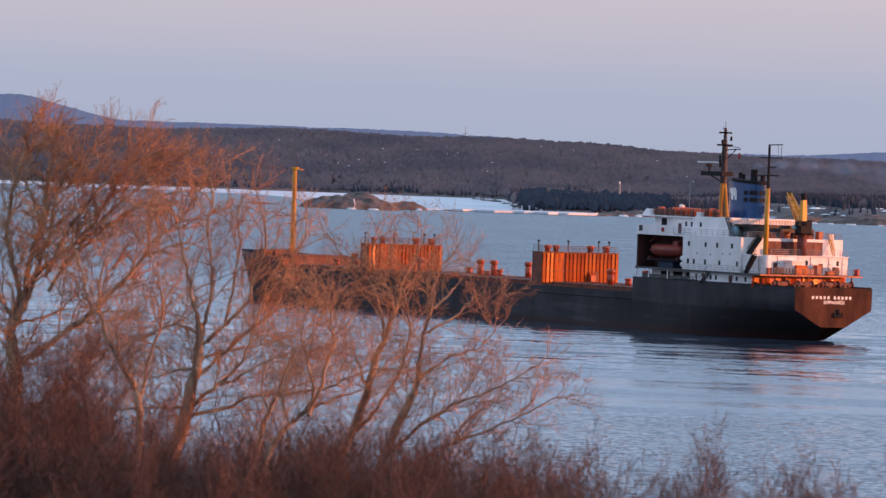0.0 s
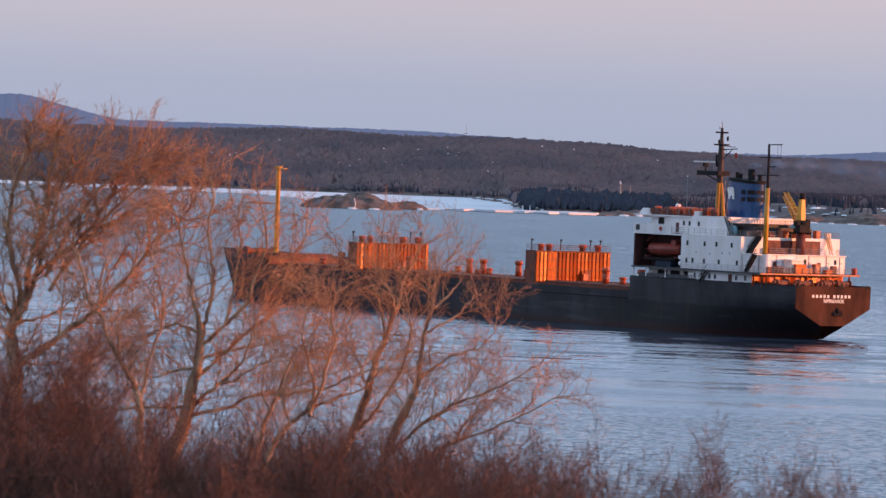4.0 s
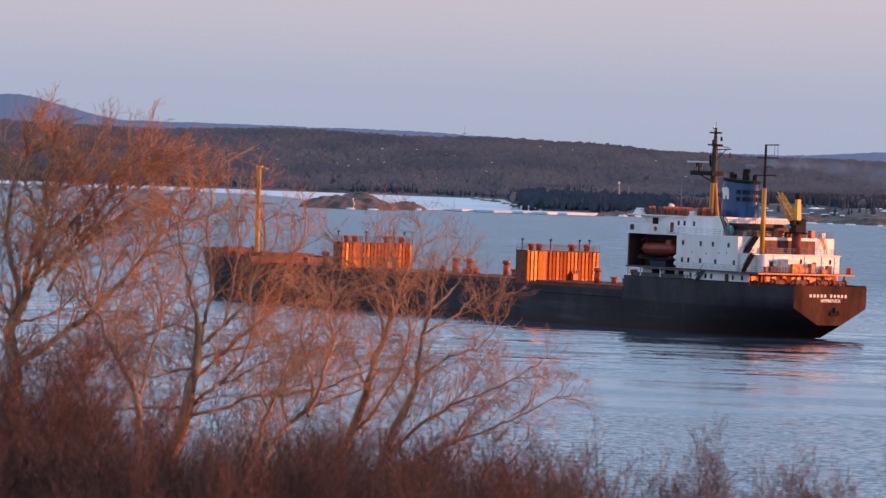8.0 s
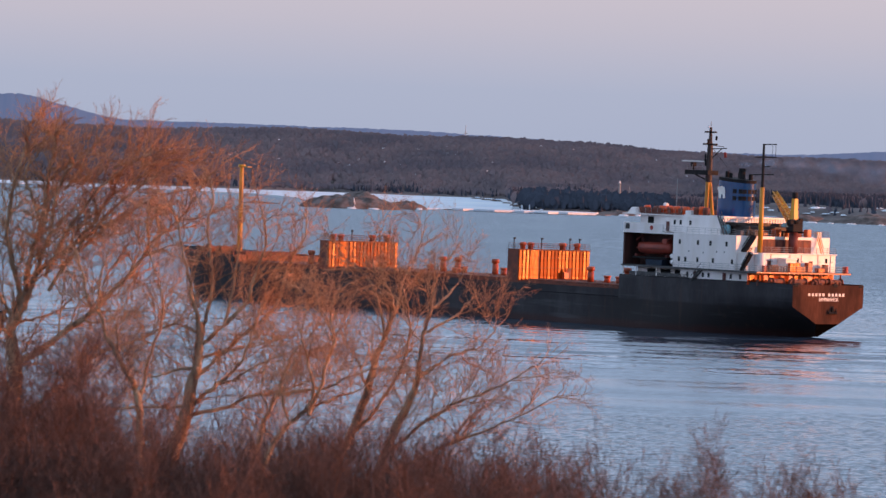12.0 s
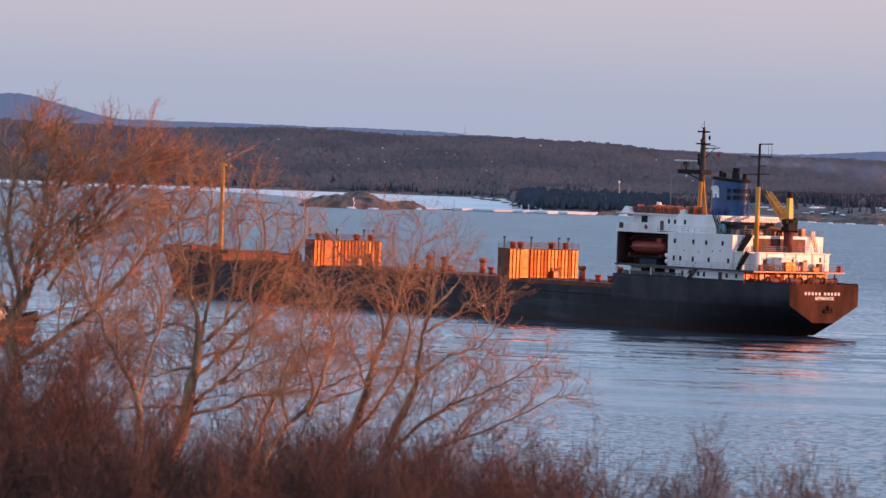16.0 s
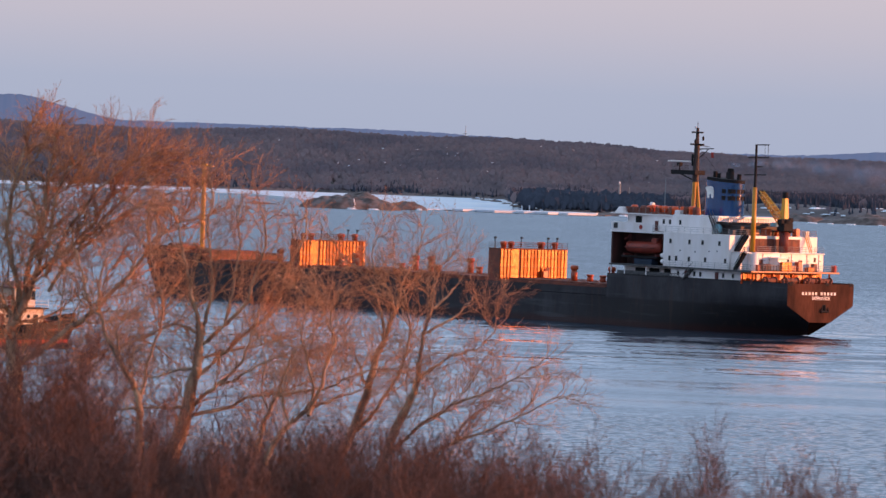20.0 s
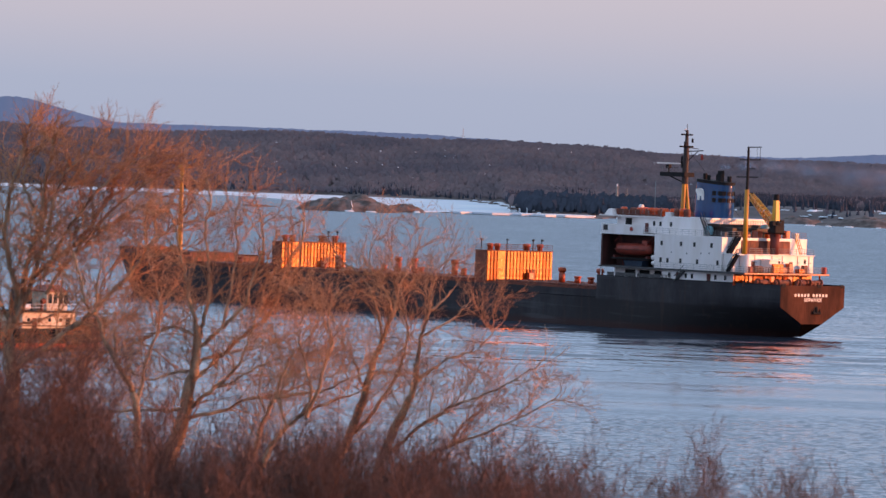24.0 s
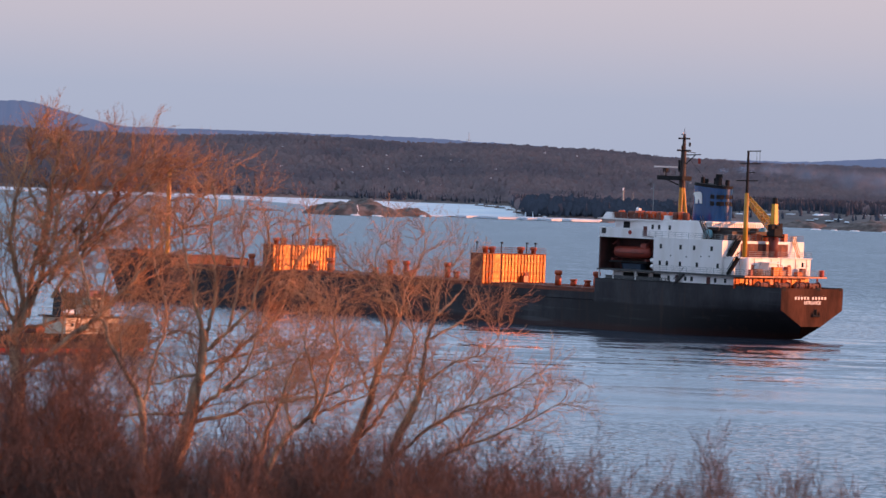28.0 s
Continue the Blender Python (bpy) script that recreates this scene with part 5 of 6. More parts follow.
# ---- main mast ----
mm = made("main_mast", ship, DARKMAST, lambda bm: (rod(bm, (32.3, 0, 26.7), (32.2, 0, 33.4), 0.62, 0.5, 12), rod(bm, (32.2, 0, 33.4), (32.2, 0, 36.6), 0.38, 0.24, 8), rod(bm, (32.2, 0, 36.6), (32.2, 0, 37.7), 0.05, n=6)), "sooty dark mast with yellow foot")
made("mast_foot", mm, YELLOW, lambda bm: (rod(bm, (32.3, 0.35, 20.6), (32.3, 0.15, 26.7), 0.42, 0.40, 10), rod(bm, (31.6, -0.6, 20.75), (32.1, -0.2, 26.7), 0.34, 0.3, 10)), "yellow mast foot")
made("radar_platform", mm, BLACK, lambda bm: (prism(bm, [(31.2, -1.3), (34.5, -1.3), (37.8, -0.9), (37.8, 0.9), (34.5, 1.3), (31.2, 1.3)], 28.0, 28.8), rod(bm, (32.4, 0, 26.9), (36.5, 0, 28.2), 0.12)))
railing([(33.0, 1.0), (37.4, 0.7), (37.4, -0.7)], 28.75, BLACK, 0.9)
made("radar_gearbox", mm, BLACK, lambda bm: (rod(bm, (36.5, 0, 28.7), (36.5, 0, 29.6), 0.16), box(bm, 36.1, 36.9, -0.4, 0.4, 29.5, 30.2, 0.08)))
scanner = made("radar_scanner", mm, WHITE, lambda bm: box(bm, -2.2, 2.2, -0.14, 0.14, 0, 0.28, 0.06), "white radar scanner bar")
scanner.matrix_basis = pose(36.5, 0, 30.25, 0, 0, 45)
for z, w in ((35.6, 1.3), (33.4, 1.6)):
    made("yard", mm, BLACK, lambda bm: (box(bm, 31.95, 32.45, -w, w, z, z + 0.3), box(bm, 32.2 - w, 32.2 + w, -0.2, 0.2, z + 0.01, z + 0.29)))
for x, y, z in ((32.9, -0.8, 33.7), (31.7, 1.0, 33.7), (31.6, -0.9, 34.3), (32.7, 0.5, 29.6), (32.6, 0.7, 31.0), (32.6, 0.7, 30.2)):
    made("mast_lantern", mm, BLACK, lambda bm: lathe(bm, [(0.14, 0), (0.2, 0.1), (0.2, 0.65), (0.1, 0.8)], (x, y, z), 10))
made("gaff", mm, BLACK, lambda bm: (rod(bm, (32.2, 0, 32.7), (28.9, -1.0, 32.9), 0.09), rod(bm, (32.2, 0, 30.6), (29.9, -0.7, 32.8), 0.08), rod(bm, (32.2, 0, 33.4), (32.2, -3.3, 33.2), 0.06)))
made("masthead_light", mm, WHITE, lambda bm: lathe(bm, [(0.16, 0), (0.24, 0.1), (0.2, 0.45), (0.05, 0.6)], (32.5, 0.2, 36.4), 10))
made("flag", ship, RED, lambda bm: prism(bm, [(29.4, -0.9), (29.1, -1.02), (28.75, -0.95), (28.75, -0.93), (29.1, -0.99), (29.4, -0.87)], 31.2, 32.2, 0.8, (29.4, -0.9)), "small dark red flag")
for a, b in (((32.2, 0, 33.4), (24.0, 6.5, 20.8)), ((32.2, 0, 33.4), (24.0, -6.5, 20.8))):
    made("stay_wire", ship, BLACK, lambda bm: rod(bm, a, b, 0.025, n=4))

# ---- funnel ----
def rounded(cx, lx, ly, power=3.0, n=48):
    out = []
    for i in range(n):
        a = 2 * math.pi * i / n
        c, s = math.cos(a), math.sin(a)
        out.append((cx + lx * math.copysign(abs(c) ** (2 / power), c), ly * math.copysign(abs(s) ** (2 / power), s)))
    return out


FUN = (24.6, 4.0, 2.45, 2.6)
def build_funnel(bm):
    lo = [bm.verts.new((x + 0.15, y, 20.7)) for x, y in rounded(*FUN)]
    hi = [bm.verts.new((24.6 + (x - 24.6) * 0.985, y * 0.95, 27.0 + 0.07 * (x - 24.6))) for x, y in rounded(*FUN)]
    n = len(lo)
    for i in range(n):
        bm.faces.new((lo[i], lo[(i + 1) % n], hi[(i + 1) % n], hi[i]))
    bm.faces.new([bm.verts.new(v.co) for v in hi])
fun = made("funnel", ship, BLUE, build_funnel, "glossy blue funnel with a white animal mark and black top", True)
for f in fun.data.polygons:
    f.use_smooth = len(f.vertices) == 4
def build_funnel_top(bm):
    lo = [bm.verts.new((x, y * 0.965, 27.02 + 0.07 * (x - 24.6))) for x, y in rounded(24.6, 3.97, 2.44, 2.6)]
    hi = [bm.verts.new((x - 0.1, y, 27.55 + 0.07 * (x - 24.6))) for x, y in rounded(24.6, 3.9, 2.40, 2.6)]
    n = len(lo)
    for i in range(n):
        bm.faces.new((lo[i], lo[(i + 1) % n], hi[(i + 1) % n], hi[i]))
    bm.faces.new(hi)
made("funnel_top", fun, BLACK, build_funnel_top, "sooty black funnel top")
for x, y, h, r in ((23.0, 0.4, 1.9, 0.62), (24.6, -0.6, 1.2, 0.4), (25.9, 0.5, 1.0, 0.35), (27.0, 0.3, 1.3, 0.38), (21.8, -0.6, 0.9, 0.4)):
    made("exhaust_pipe", fun, BLACK, lambda bm: (rod(bm, (x, y, 27.3), (x, y, 27.5 + h), r, r * 0.95, 12), rod(bm, (x, y, 27.5 + h * 0.75), (x, y, 27.5 + h * 0.8), r * 1.15, n=12)))
outline = rounded(*FUN)
for z in (24.0, 25.25):
    for k in (12, 15, 18, 20, 23, 25, 28, 31):
        x, y = outline[k]
        x2, y2 = outline[k + 1]
        ang = math.degrees(math.atan2(y2 - y, x2 - x))
        if x > 23.6:
            continue
        grille = made("vent_grille", fun, BLACK, lambda bm: box(bm, -0.38, 0.38, -0.06, 0.06, -0.38, 0.38, 0.02))
        grille.matrix_basis = pose(x + 0.1, y, z, 0, 0, ang)
# the owner's mark, a plain white animal shape
def build_mark(bm):
    shape = [(-1.15, 0.55), (-0.9, 0.9), (-0.35, 1.0), (0.3, 1.05), (0.85, 0.8), (1.1, 0.2), (1.1, -1.15), (0.6, -1.15), (0.5, -0.45), (0.1, -0.35), (0.0, -1.15), (-0.5, -1.15), (-0.55, -0.2), (-0.75, 0.15)]
    fr = [bm.verts.new((26.3 - u, 2.46 - 0.03 * max(0, -u - 0.2) ** 2 * 8, 25.05 + v)) for u, v in shape]
    bk = [bm.verts.new((26.3 - u, 1.2, 25.05 + v)) for u, v in shape]
    bm.faces.new(fr)
    bm.faces.new(bk[::-1])
    for i in range(len(fr)):
        j = (i + 1) % len(fr)
        bm.faces.new((fr[i], fr[j], bk[j], bk[i]))
made("funnel_mark", fun, SIGN_WHITE, build_mark, "plain white animal mark")
# Solid dark block added for the open space in shade below the casing wall.
made("awning_house", ship, DARKMAST, lambda bm: (box(bm, 14.0, 19.35, -6.5, 6.6, 17.5, 19.2, 0.08), box(bm, 16.5, 19.35, -7.4, 7.4, 19.2, 19.75, 0.05)), "dark brown block for the shaded space under the overhang")
for x, y, z, w, h, mat in ((13.6, 5.6, 17.5, 0.5, 1.1, DARKMAST), (13.4, 0.6, 17.5, 0.7, 1.3, VENT), (13.2, -4.4, 17.5, 0.6, 1.0, RUSTY), (12.8, -6.6, 17.5, 0.5, 1.4, VENT), (15.0, 7.6, 17.5, 0.6, 0.9, DARKGREY), (12.9, -9.2, 17.5, 0.5, 1.0, WHITE)):
    made("deck_box", ship, mat, lambda bm: box(bm, x - w, x + w, y - w, y + w, z, z + h, 0.06))
for x, y, w, d, h, mat in ((7.9, 6.0, 0.5, 0.7, 1.2, RUSTY), (8.6, -1.2, 0.4, 0.9, 1.0, VENT), (8.9, -3.4, 0.5, 0.5, 1.7, VENT), (8.2, -5.6, 0.5, 0.8, 0.8, ORANGE), (8.8, -7.4, 0.4, 0.5, 1.4, RUSTY), (7.2, 8.8, 0.3, 0.4, 1.1, RED)):
    made("deck_box", ship, mat, lambda bm: box(bm, x - w, x + w, y - d, y + d, 11.36, 11.36 + h, 0.06))
for y in (5.0, 0.4, -2.4, -6.5, -9.6):
    made("wall_pipe", ship, GREY, lambda bm: (rod(bm, (9.72, y, 11.4), (9.72, y, 14.4), 0.05, n=6), rod(bm, (9.7, y, 13.2), (9.7, y - 0.5, 13.2), 0.07, n=6)))
for y in (5.4, -4.8):
    made("wall_door", ship, DARKRED, lambda bm: box(bm, 9.72, 9.82, y - 0.45, y + 0.45, 11.5, 13.3, 0.03))
made("fan_box", ship, VENT, lambda bm: box(bm, 12.8, 13.9, 3.0, 4.2, 17.5, 18.5, 0.1))
made("deck_drum", ship, ORANGE, lambda bm: rod(bm, (13.3, -2.0, 17.5), (13.3, -2.0, 18.6), 0.4, n=12))
for x, y, z in ((18.8, 7.6, 18.5), (15.2, -3.4, 19.1)):
    made("tank", ship, TEAL, lambda bm: lathe(bm, [(0.35, -0.85), (0.75, -0.6), (0.85, 0.0), (0.75, 0.6), (0.35, 0.85)], (x, y, z), 18), "pale blue round tank", True)

# ---- aft mast, crane, mooring gear ----
am = made("aft_post", ship, YELLOW, lambda bm: rod(bm, (10.0, 7.5, 14.5), (10.0, 7.5, 26.2), 0.46, 0.40, 14), "tall yellow post with dark topmast", True)
made("post_pedestal", am, WHITE, lambda bm: rod(bm, (9.1, 8.2, 11.35), (9.1, 8.2, 14.6), 1.05, n=20))
made("topmast", am, BLACK, lambda bm: rod(bm, (10.0, 7.5, 26.2), (10.0, 7.5, 33.9), 0.26, 0.2, 8))
for z, a, b in ((33.8, 0.0, 2.3), (31.5, -1.5, 2.3), (29.9, 0.0, 1.3), (28.4, -2.0, 1.9)):
    made("topmast_yard", am, BLACK, lambda bm: rod(bm, (10 - a * 0.7, 7.5 - a * 0.72, z), (10 - b * 0.7, 7.5 - b * 0.72, z + 0.1), 0.1, n=5))
made("aerial_frame", am, BLACK, lambda bm: (rod(bm, (8.9, 6.4, 31.5), (8.9, 6.4, 33.9), 0.03, n=4), rod(bm, (8.5, 6.0, 31.6), (8.5, 6.0, 33.9), 0.04, n=4)))
crane = made("deck_crane", ship, DARKRED, lambda bm: rod(bm, (10.4, -0.9, 14.6), (10.4, -0.9, 18.4), 0.85, n=18), "yellow and black deck crane on a dark red column", True)
made("crane_house", crane, BLACK, lambda bm: (lathe(bm, [(1.0, 18.4), (1.35, 18.7), (1.35, 19.2), (1.05, 19.4), (1.15, 20.4), (0.8, 20.7)], (10.4, -0.9, 0), 14), box(bm, 8.9, 10.1, -1.7, 0.7, 18.5, 19.9, 0.1), box(bm, 9.6, 11.6, -2.4, -1.5, 19.2, 20.9, 0.1), box(bm, 9.4, 10.4, 0.1, 0.9, 19.6, 20.6, 0.08), rod(bm, (9.2, -2.3, 18.4), (11.8, 0.6, 18.4), 0.16), rod(bm, (9.0, 0.7, 18.0), (11.5, -2.2, 18.1), 0.14)))
made("crane_tower", crane, YELLOW, lambda bm: prism(bm, [(9.85, -1.45), (10.95, -1.45), (10.95, -0.35), (9.85, -0.35)], 20.6, 24.4, 0.72, (10.4, -0.9)))
made("crane_cap", crane, BLACK, lambda bm: (rod(bm, (10.4, -0.9, 24.4), (10.4, -0.9, 25.5), 0.5, n=12)))
def build_jib(bm):
    a, b = Vector((11.4, -1.6, 20.0)), Vector((22.2, -7.0, 25.1))
    d = (b - a).normalized()
    s = d.cross(Vector((0, 0, 1))).normalized()
    u = s.cross(d)
    def at(k, i, j):
        w = 0.62 * (1 - 0.35 * k)
        return a + (b - a) * k + s * w * i + u * w * j
    corners = ((-1, -1), (1, -1), (1, 1), (-1, 1))
    for i, j in corners:
        rod(bm, at(0, i, j), at(1, i, j), 0.13, n=6)
    n = 9
    for q in range(n):
        for c0, c1 in zip(corners, corners[1:] + corners[:1]):
            rod(bm, at(q / n, *c0), at((q + 1) / n, *c1), 0.10, n=5)
            rod(bm, at(q / n, *c0), at(q / n, *c1), 0.10, n=5)
jib = made("jib", crane, YELLOW, build_jib, "yellow lattice jib")
made("jib_head", crane, BLACK, lambda bm: box(bm, 21.9, 22.6, -7.4, -6.6, 24.9, 25.6, 0.1))
made("hoist_wire", crane, BLACK, lambda bm: (rod(bm, (10.4, -0.9, 25.3), (22.2, -7.0, 25.4), 0.04, n=4)))
def winch(x, y, yaw):
    b = made("mooring_winch", ship, RUSTY, lambda bm: (rod(bm, (-0.1, -1.5, 0.8), (-0.1, 1.5, 0.8), 0.5, n=14), rod(bm, (-0.1, -1.6, 0.8), (-0.1, -1.4, 0.8), 0.72, n=16), rod(bm, (-0.1, 1.4, 0.8), (-0.1, 1.6, 0.8), 0.72, n=16), box(bm, -0.6, 0.6, -0.5, 0.5, 0, 1.2, 0.08), rod(bm, (-0.1, 1.6, 0.9), (-0.1, 2.2, 0.9), 0.35, n=12)), "rusty mooring winch")
    b.matrix_basis = pose(x, y, 8.9, 0, 0, yaw)
for x, y, yaw in ((6.0, 7.0, 10), (5.2, 2.4, 0), (5.6, -3.0, 20), (6.4, -7.5, 0)):
    winch(x, y, yaw)
for x, y in ((3.0, 6.0), (2.6, 1.0), (2.8, -5.0), (7.8, 9.3)):
    share(bitts, x, y, 8.9, 90)
for y in (9.5, 5.2, 0.2, -4.8, -9.6):
    made("deck_stanchion", ship, ORANGE, lambda bm: rod(bm, (7.0, y, 8.9), (7.0, y, 11.1), 0.16, n=8))
made("deck_edge", ship, VENT, lambda bm: box(bm, 6.3, 6.39, -11.5, 11.5, 11.05, 11.33, 0.02), "orange deck edge")
mooring_wall = made("mooring_bulkhead", ship, SIGNAL_ORANGE, lambda bm: box(bm, 9.74, 9.79, -10.5, 10.5, 8.95, 11.0))
prng = random.Random(5)
plate = made("plate", mooring_wall, ORANGE, lambda bm: box(bm, -0.05, 0.05, -0.55, 0.55, 0, 2.0, 0.02))
plate.matrix_basis = pose(9.62, 9.6, 8.97, 0, 0, 2)
for i in range(1, 17):
    if i not in (3, 8, 12):
        share(plate, 9.62, 9.6 - i * 1.2, 8.97, prng.gauss(0, 4))
made("vent_trunk", ship, WHITE, lambda bm: (box(bm, 7.6, 9.7, 1.0, 3.4, 11.36, 13.6, 0.1), box(bm, 7.3, 9.75, 0.8, 3.6, 13.5, 13.8, 0.05)))
made("orange_locker", ship, ORANGE, lambda bm: (box(bm, 6.7, 7.3, 0.6, 3.1, 11.36, 13.0, 0.05), [box(bm, 6.66, 6.72, y - 0.04, y + 0.04, 11.4, 12.95) for y in (1.4, 2.3)]))
made("stern_drum", ship, RED, lambda bm: lathe(bm, [(0.5, 0), (0.52, 0.1), (0.5, 1.1), (0.4, 1.2)], (6.9, -10.6, 11.36), 14))
for i in range(26):
    made("casing_rib", casing, WHITE, lambda bm: box(bm, 19.28, 19.4, -8.2 + i * 0.65, -8.05 + i * 0.65, 19.3, 20.4))
made("stowed_brow", ship, DARKGREY, lambda bm: ([box(bm, 6.5, 6.62, 4.0, 8.2, z, z + 0.08) for z in (11.5, 11.9, 12.3)], [box(bm, 6.5, 6.62, 4.0 + k * 0.7, 4.08 + k * 0.7, 11.45, 12.35) for k in range(7)]), "grey stowed gangway frame")
# The wall stays flat here; the recess shade is painted as a dark sheet.
made("dark_recess", ship, DARKRED, lambda bm: (box(bm, 11.93, 12.0, -6.8, 6.3, 14.65, 17.0), box(bm, 11.0, 11.9, 1.5, 5.9, 14.62, 15.7, 0.05)), "flat dark red panel standing in for a shaded recess")
for y in (-3.4, 3.2, -5.5, 0.9):
    made("recess_panel", ship, RUSTY, lambda bm: box(bm, 11.9, 11.95, y - 0.55, y + 0.55, 14.65, 16.9, 0.02))
post_mesh.matrix_basis = pose(12.2, 11.43, 11.35)


# ---- the tug: x forward from midships, y to port ----
tug = new("tugboat")
tagged(tug, "small tug with black hull, red waterline and cream wheelhouse", "boat")
TUG_RED = material("tug_red_paint", (0.42, 0.045, 0.02), 0.5, 0, 0.8, 0.35, (0.28, 0.034, 0.018), 0.15)
TUG_BLACK = material("tug_black_paint", (0.026, 0.023, 0.024), 0.65, 0, 0.6, 0.5, (0.040, 0.025, 0.022), 0.3, 2.0, 2.0)
ROOF_RED = material("faded_roof_red", (0.36, 0.13, 0.10), 0.5, 0, 0.8, 0.3, (0.22, 0.07, 0.05), 0.15)
CREAM = material("cream_paint", (0.74, 0.62, 0.47), 0.45, 0, 0.8, 0.2, (0.6, 0.45, 0.32), 0.1)


def tug_half(x):
    return 4.3 * (1 - max(0.0, (x - 3) / 12.2) ** 2.1) * (1 - 0.35 * max(0.0, (-x - 9) / 6) ** 2) + 0.05


def tug_shell(z_of, flare):
    def f(bm):
        xs = [-15, -13, -10, -6, 0, 4, 7, 9.5, 11.5, 13, 14.2, 14.8, 15.1]
        for side in (1, -1):
            rows = []
            for x in xs:
                sheer = 1.7 * max(0.0, x / 15) ** 2
                rows.append([bm.verts.new((x - max(0, x) / 15 * (1 - k) * 1.6, side * tug_half(x) * (flare + (1 - flare) * k), z)) for k, z in z_of(sheer)])
            for r0, r1 in zip(rows, rows[1:]):
                for i in range(len(r0) - 1):
                    bm.faces.new((r0[i], r0[i + 1], r1[i + 1], r1[i]))
        ends = [v for v in bm.verts if abs(v.co.x + 15) < 0.01]
        ends.sort(key=lambda v: math.atan2(v.co.z - 1.5, v.co.y))
        bm.faces.new(ends)
    return f


made("hull", tug, TUG_BLACK, tug_shell(lambda s: ((0.3, 0.5), (0.6, 1.5), (1.0, 2.7 + s)), 0.9))
made("boot_top", tug, TUG_RED, tug_shell(lambda s: ((0.0, -1.0), (0.3, 0.51)), 0.88), "red-orange boot topping")
made("deck", tug, RUSTY, lambda bm: prism(bm, [(x, tug_half(x) - 0.1) for x in (-14.8, -8, 0, 5, 9, 12, 14.5)] + [(x, -tug_half(x) + 0.1) for x in (14.5, 12, 9, 5, 0, -8, -14.8)], 1.9, 2.1))
made("fender", tug, BLACK, lambda bm: (rod(bm, (15.0, 0, 3.2), (13.9, 1.1, 3.0), 0.35), rod(bm, (15.0, 0, 3.2), (13.9, -1.1, 3.0), 0.35)))
tyre = made("tyre_fender", tug, BLACK, lambda bm: lathe(bm, [(0.25, -0.15), (0.5, -0.2), (0.6, 0), (0.5, 0.2), (0.25, 0.15)], (0, 0, 0), 16), "black tyre fender", True)
tyre.matrix_basis = pose(-1, -4.5, 2.0, 90, 0, 0)
for x in (-4.5, -8, 2.5):
    share(tyre, x, -4.5 + (0.15 if x < -7 else 0), 2.0 + (0.1 if x > 0 else 0)).rotation_euler = (radians(90), 0, 0)
th = made("deckhouse", tug, CREAM, lambda bm: box(bm, -2.6, 7.2, -2.9, 2.9, 2.1, 5.0, 0.15), "cream deckhouse")
made("house_deck", tug, TUG_BLACK, lambda bm: box(bm, -3.2, 7.8, -3.3, 3.3, 5.0, 5.2, 0.04))
wh = made("wheelhouse", tug, CREAM, lambda bm: (box(bm, 2.3, 6.2, -2.1, 2.1, 5.2, 8.0, 0.2), box(bm, 2.2, 6.32, -2.2, 2.2, 6.12, 6.24, 0.03)), "cream wheelhouse with tall windows")
made("wheelhouse_roof", tug, ROOF_RED, lambda bm: (box(bm, 1.9, 6.7, -2.4, 2.4, 8.0, 8.2, 0.05), prism(bm, [(2.4, -1.8), (6.0, -1.8), (6.0, 1.8), (2.4, 1.8)], 8.2, 9.0, 0.7, (4.2, 0))), "dull red wheelhouse roof")
tw = made("window", wh, GLASS, lambda bm: box(bm, -0.34, 0.34, -0.03, 0.03, -0.68, 0.68, 0.02))
tw.matrix_basis = pose(2.95, -2.1, 7.0)
for x in (3.9, 4.85, 5.75):
    share(tw, x, -2.1, 7.0)
    share(tw, x, 2.1, 7.0)
for y in (-1.45, -0.5, 0.5, 1.45):
    share(tw, 6.2, y, 7.0, 90)
made("searchlight", tug, WHITE, lambda bm: (rod(bm, (5.2, -1.0, 8.6), (5.2, -1.0, 9.4), 0.05, n=6), rod(bm, (5.0, -1.0, 9.5), (5.5, -1.0, 9.5), 0.26, n=12)), "white searchlight")
made("horn", tug, BLACK, lambda bm: (rod(bm, (4.4, 1.0, 8.7), (4.4, 1.0, 9.5), 0.05, n=6), rod(bm, (4.1, 1.0, 9.5), (4.9, 1.0, 9.5), 0.08, 0.2, n=10)))
tp = made("porthole", th, GLASS, lambda bm: rod(bm, (0, -0.03, 0), (0, 0.03, 0), 0.28, n=14))
tp.matrix_basis = pose(-1.4, -2.9, 3.9)
for x in (0.6, 2.4, 4.4):
    share(tp, x, -2.9, 3.9)
for y in (-1.7, 0, 1.7):
    share(tp, 7.2, y, 3.9, 90)
made("door", th, TUG_BLACK, lambda bm: box(bm, 5.3, 6.1, -2.95, -2.88, 2.2, 4.2, 0.03))
made("door", th, RUSTY, lambda bm: box(bm, -0.7, 0.1, -2.95, -2.88, 2.2, 4.2, 0.03))
made("rubbing_rail", th, TUG_BLACK, lambda bm: (box(bm, -2.62, 7.22, -2.97, -2.9, 2.95, 3.1, 0.02), box(bm, 7.2, 7.27, -2.9, 2.9, 2.95, 3.1, 0.02)))
made("ventilator", tug, RUSTY, lambda bm: ([rod(bm, (x, y, 5.2), (x, y, 6.5), 0.22, n=10) for x, y in ((1.4, -2.2), (1.4, 2.2))], [rod(bm, (x - 0.1, y, 6.5), (x + 0.45, y, 6.75), 0.36, 0.42, n=12) for x, y in ((1.4, -2.2), (1.4, 2.2))]), "rusty cowl ventilators")
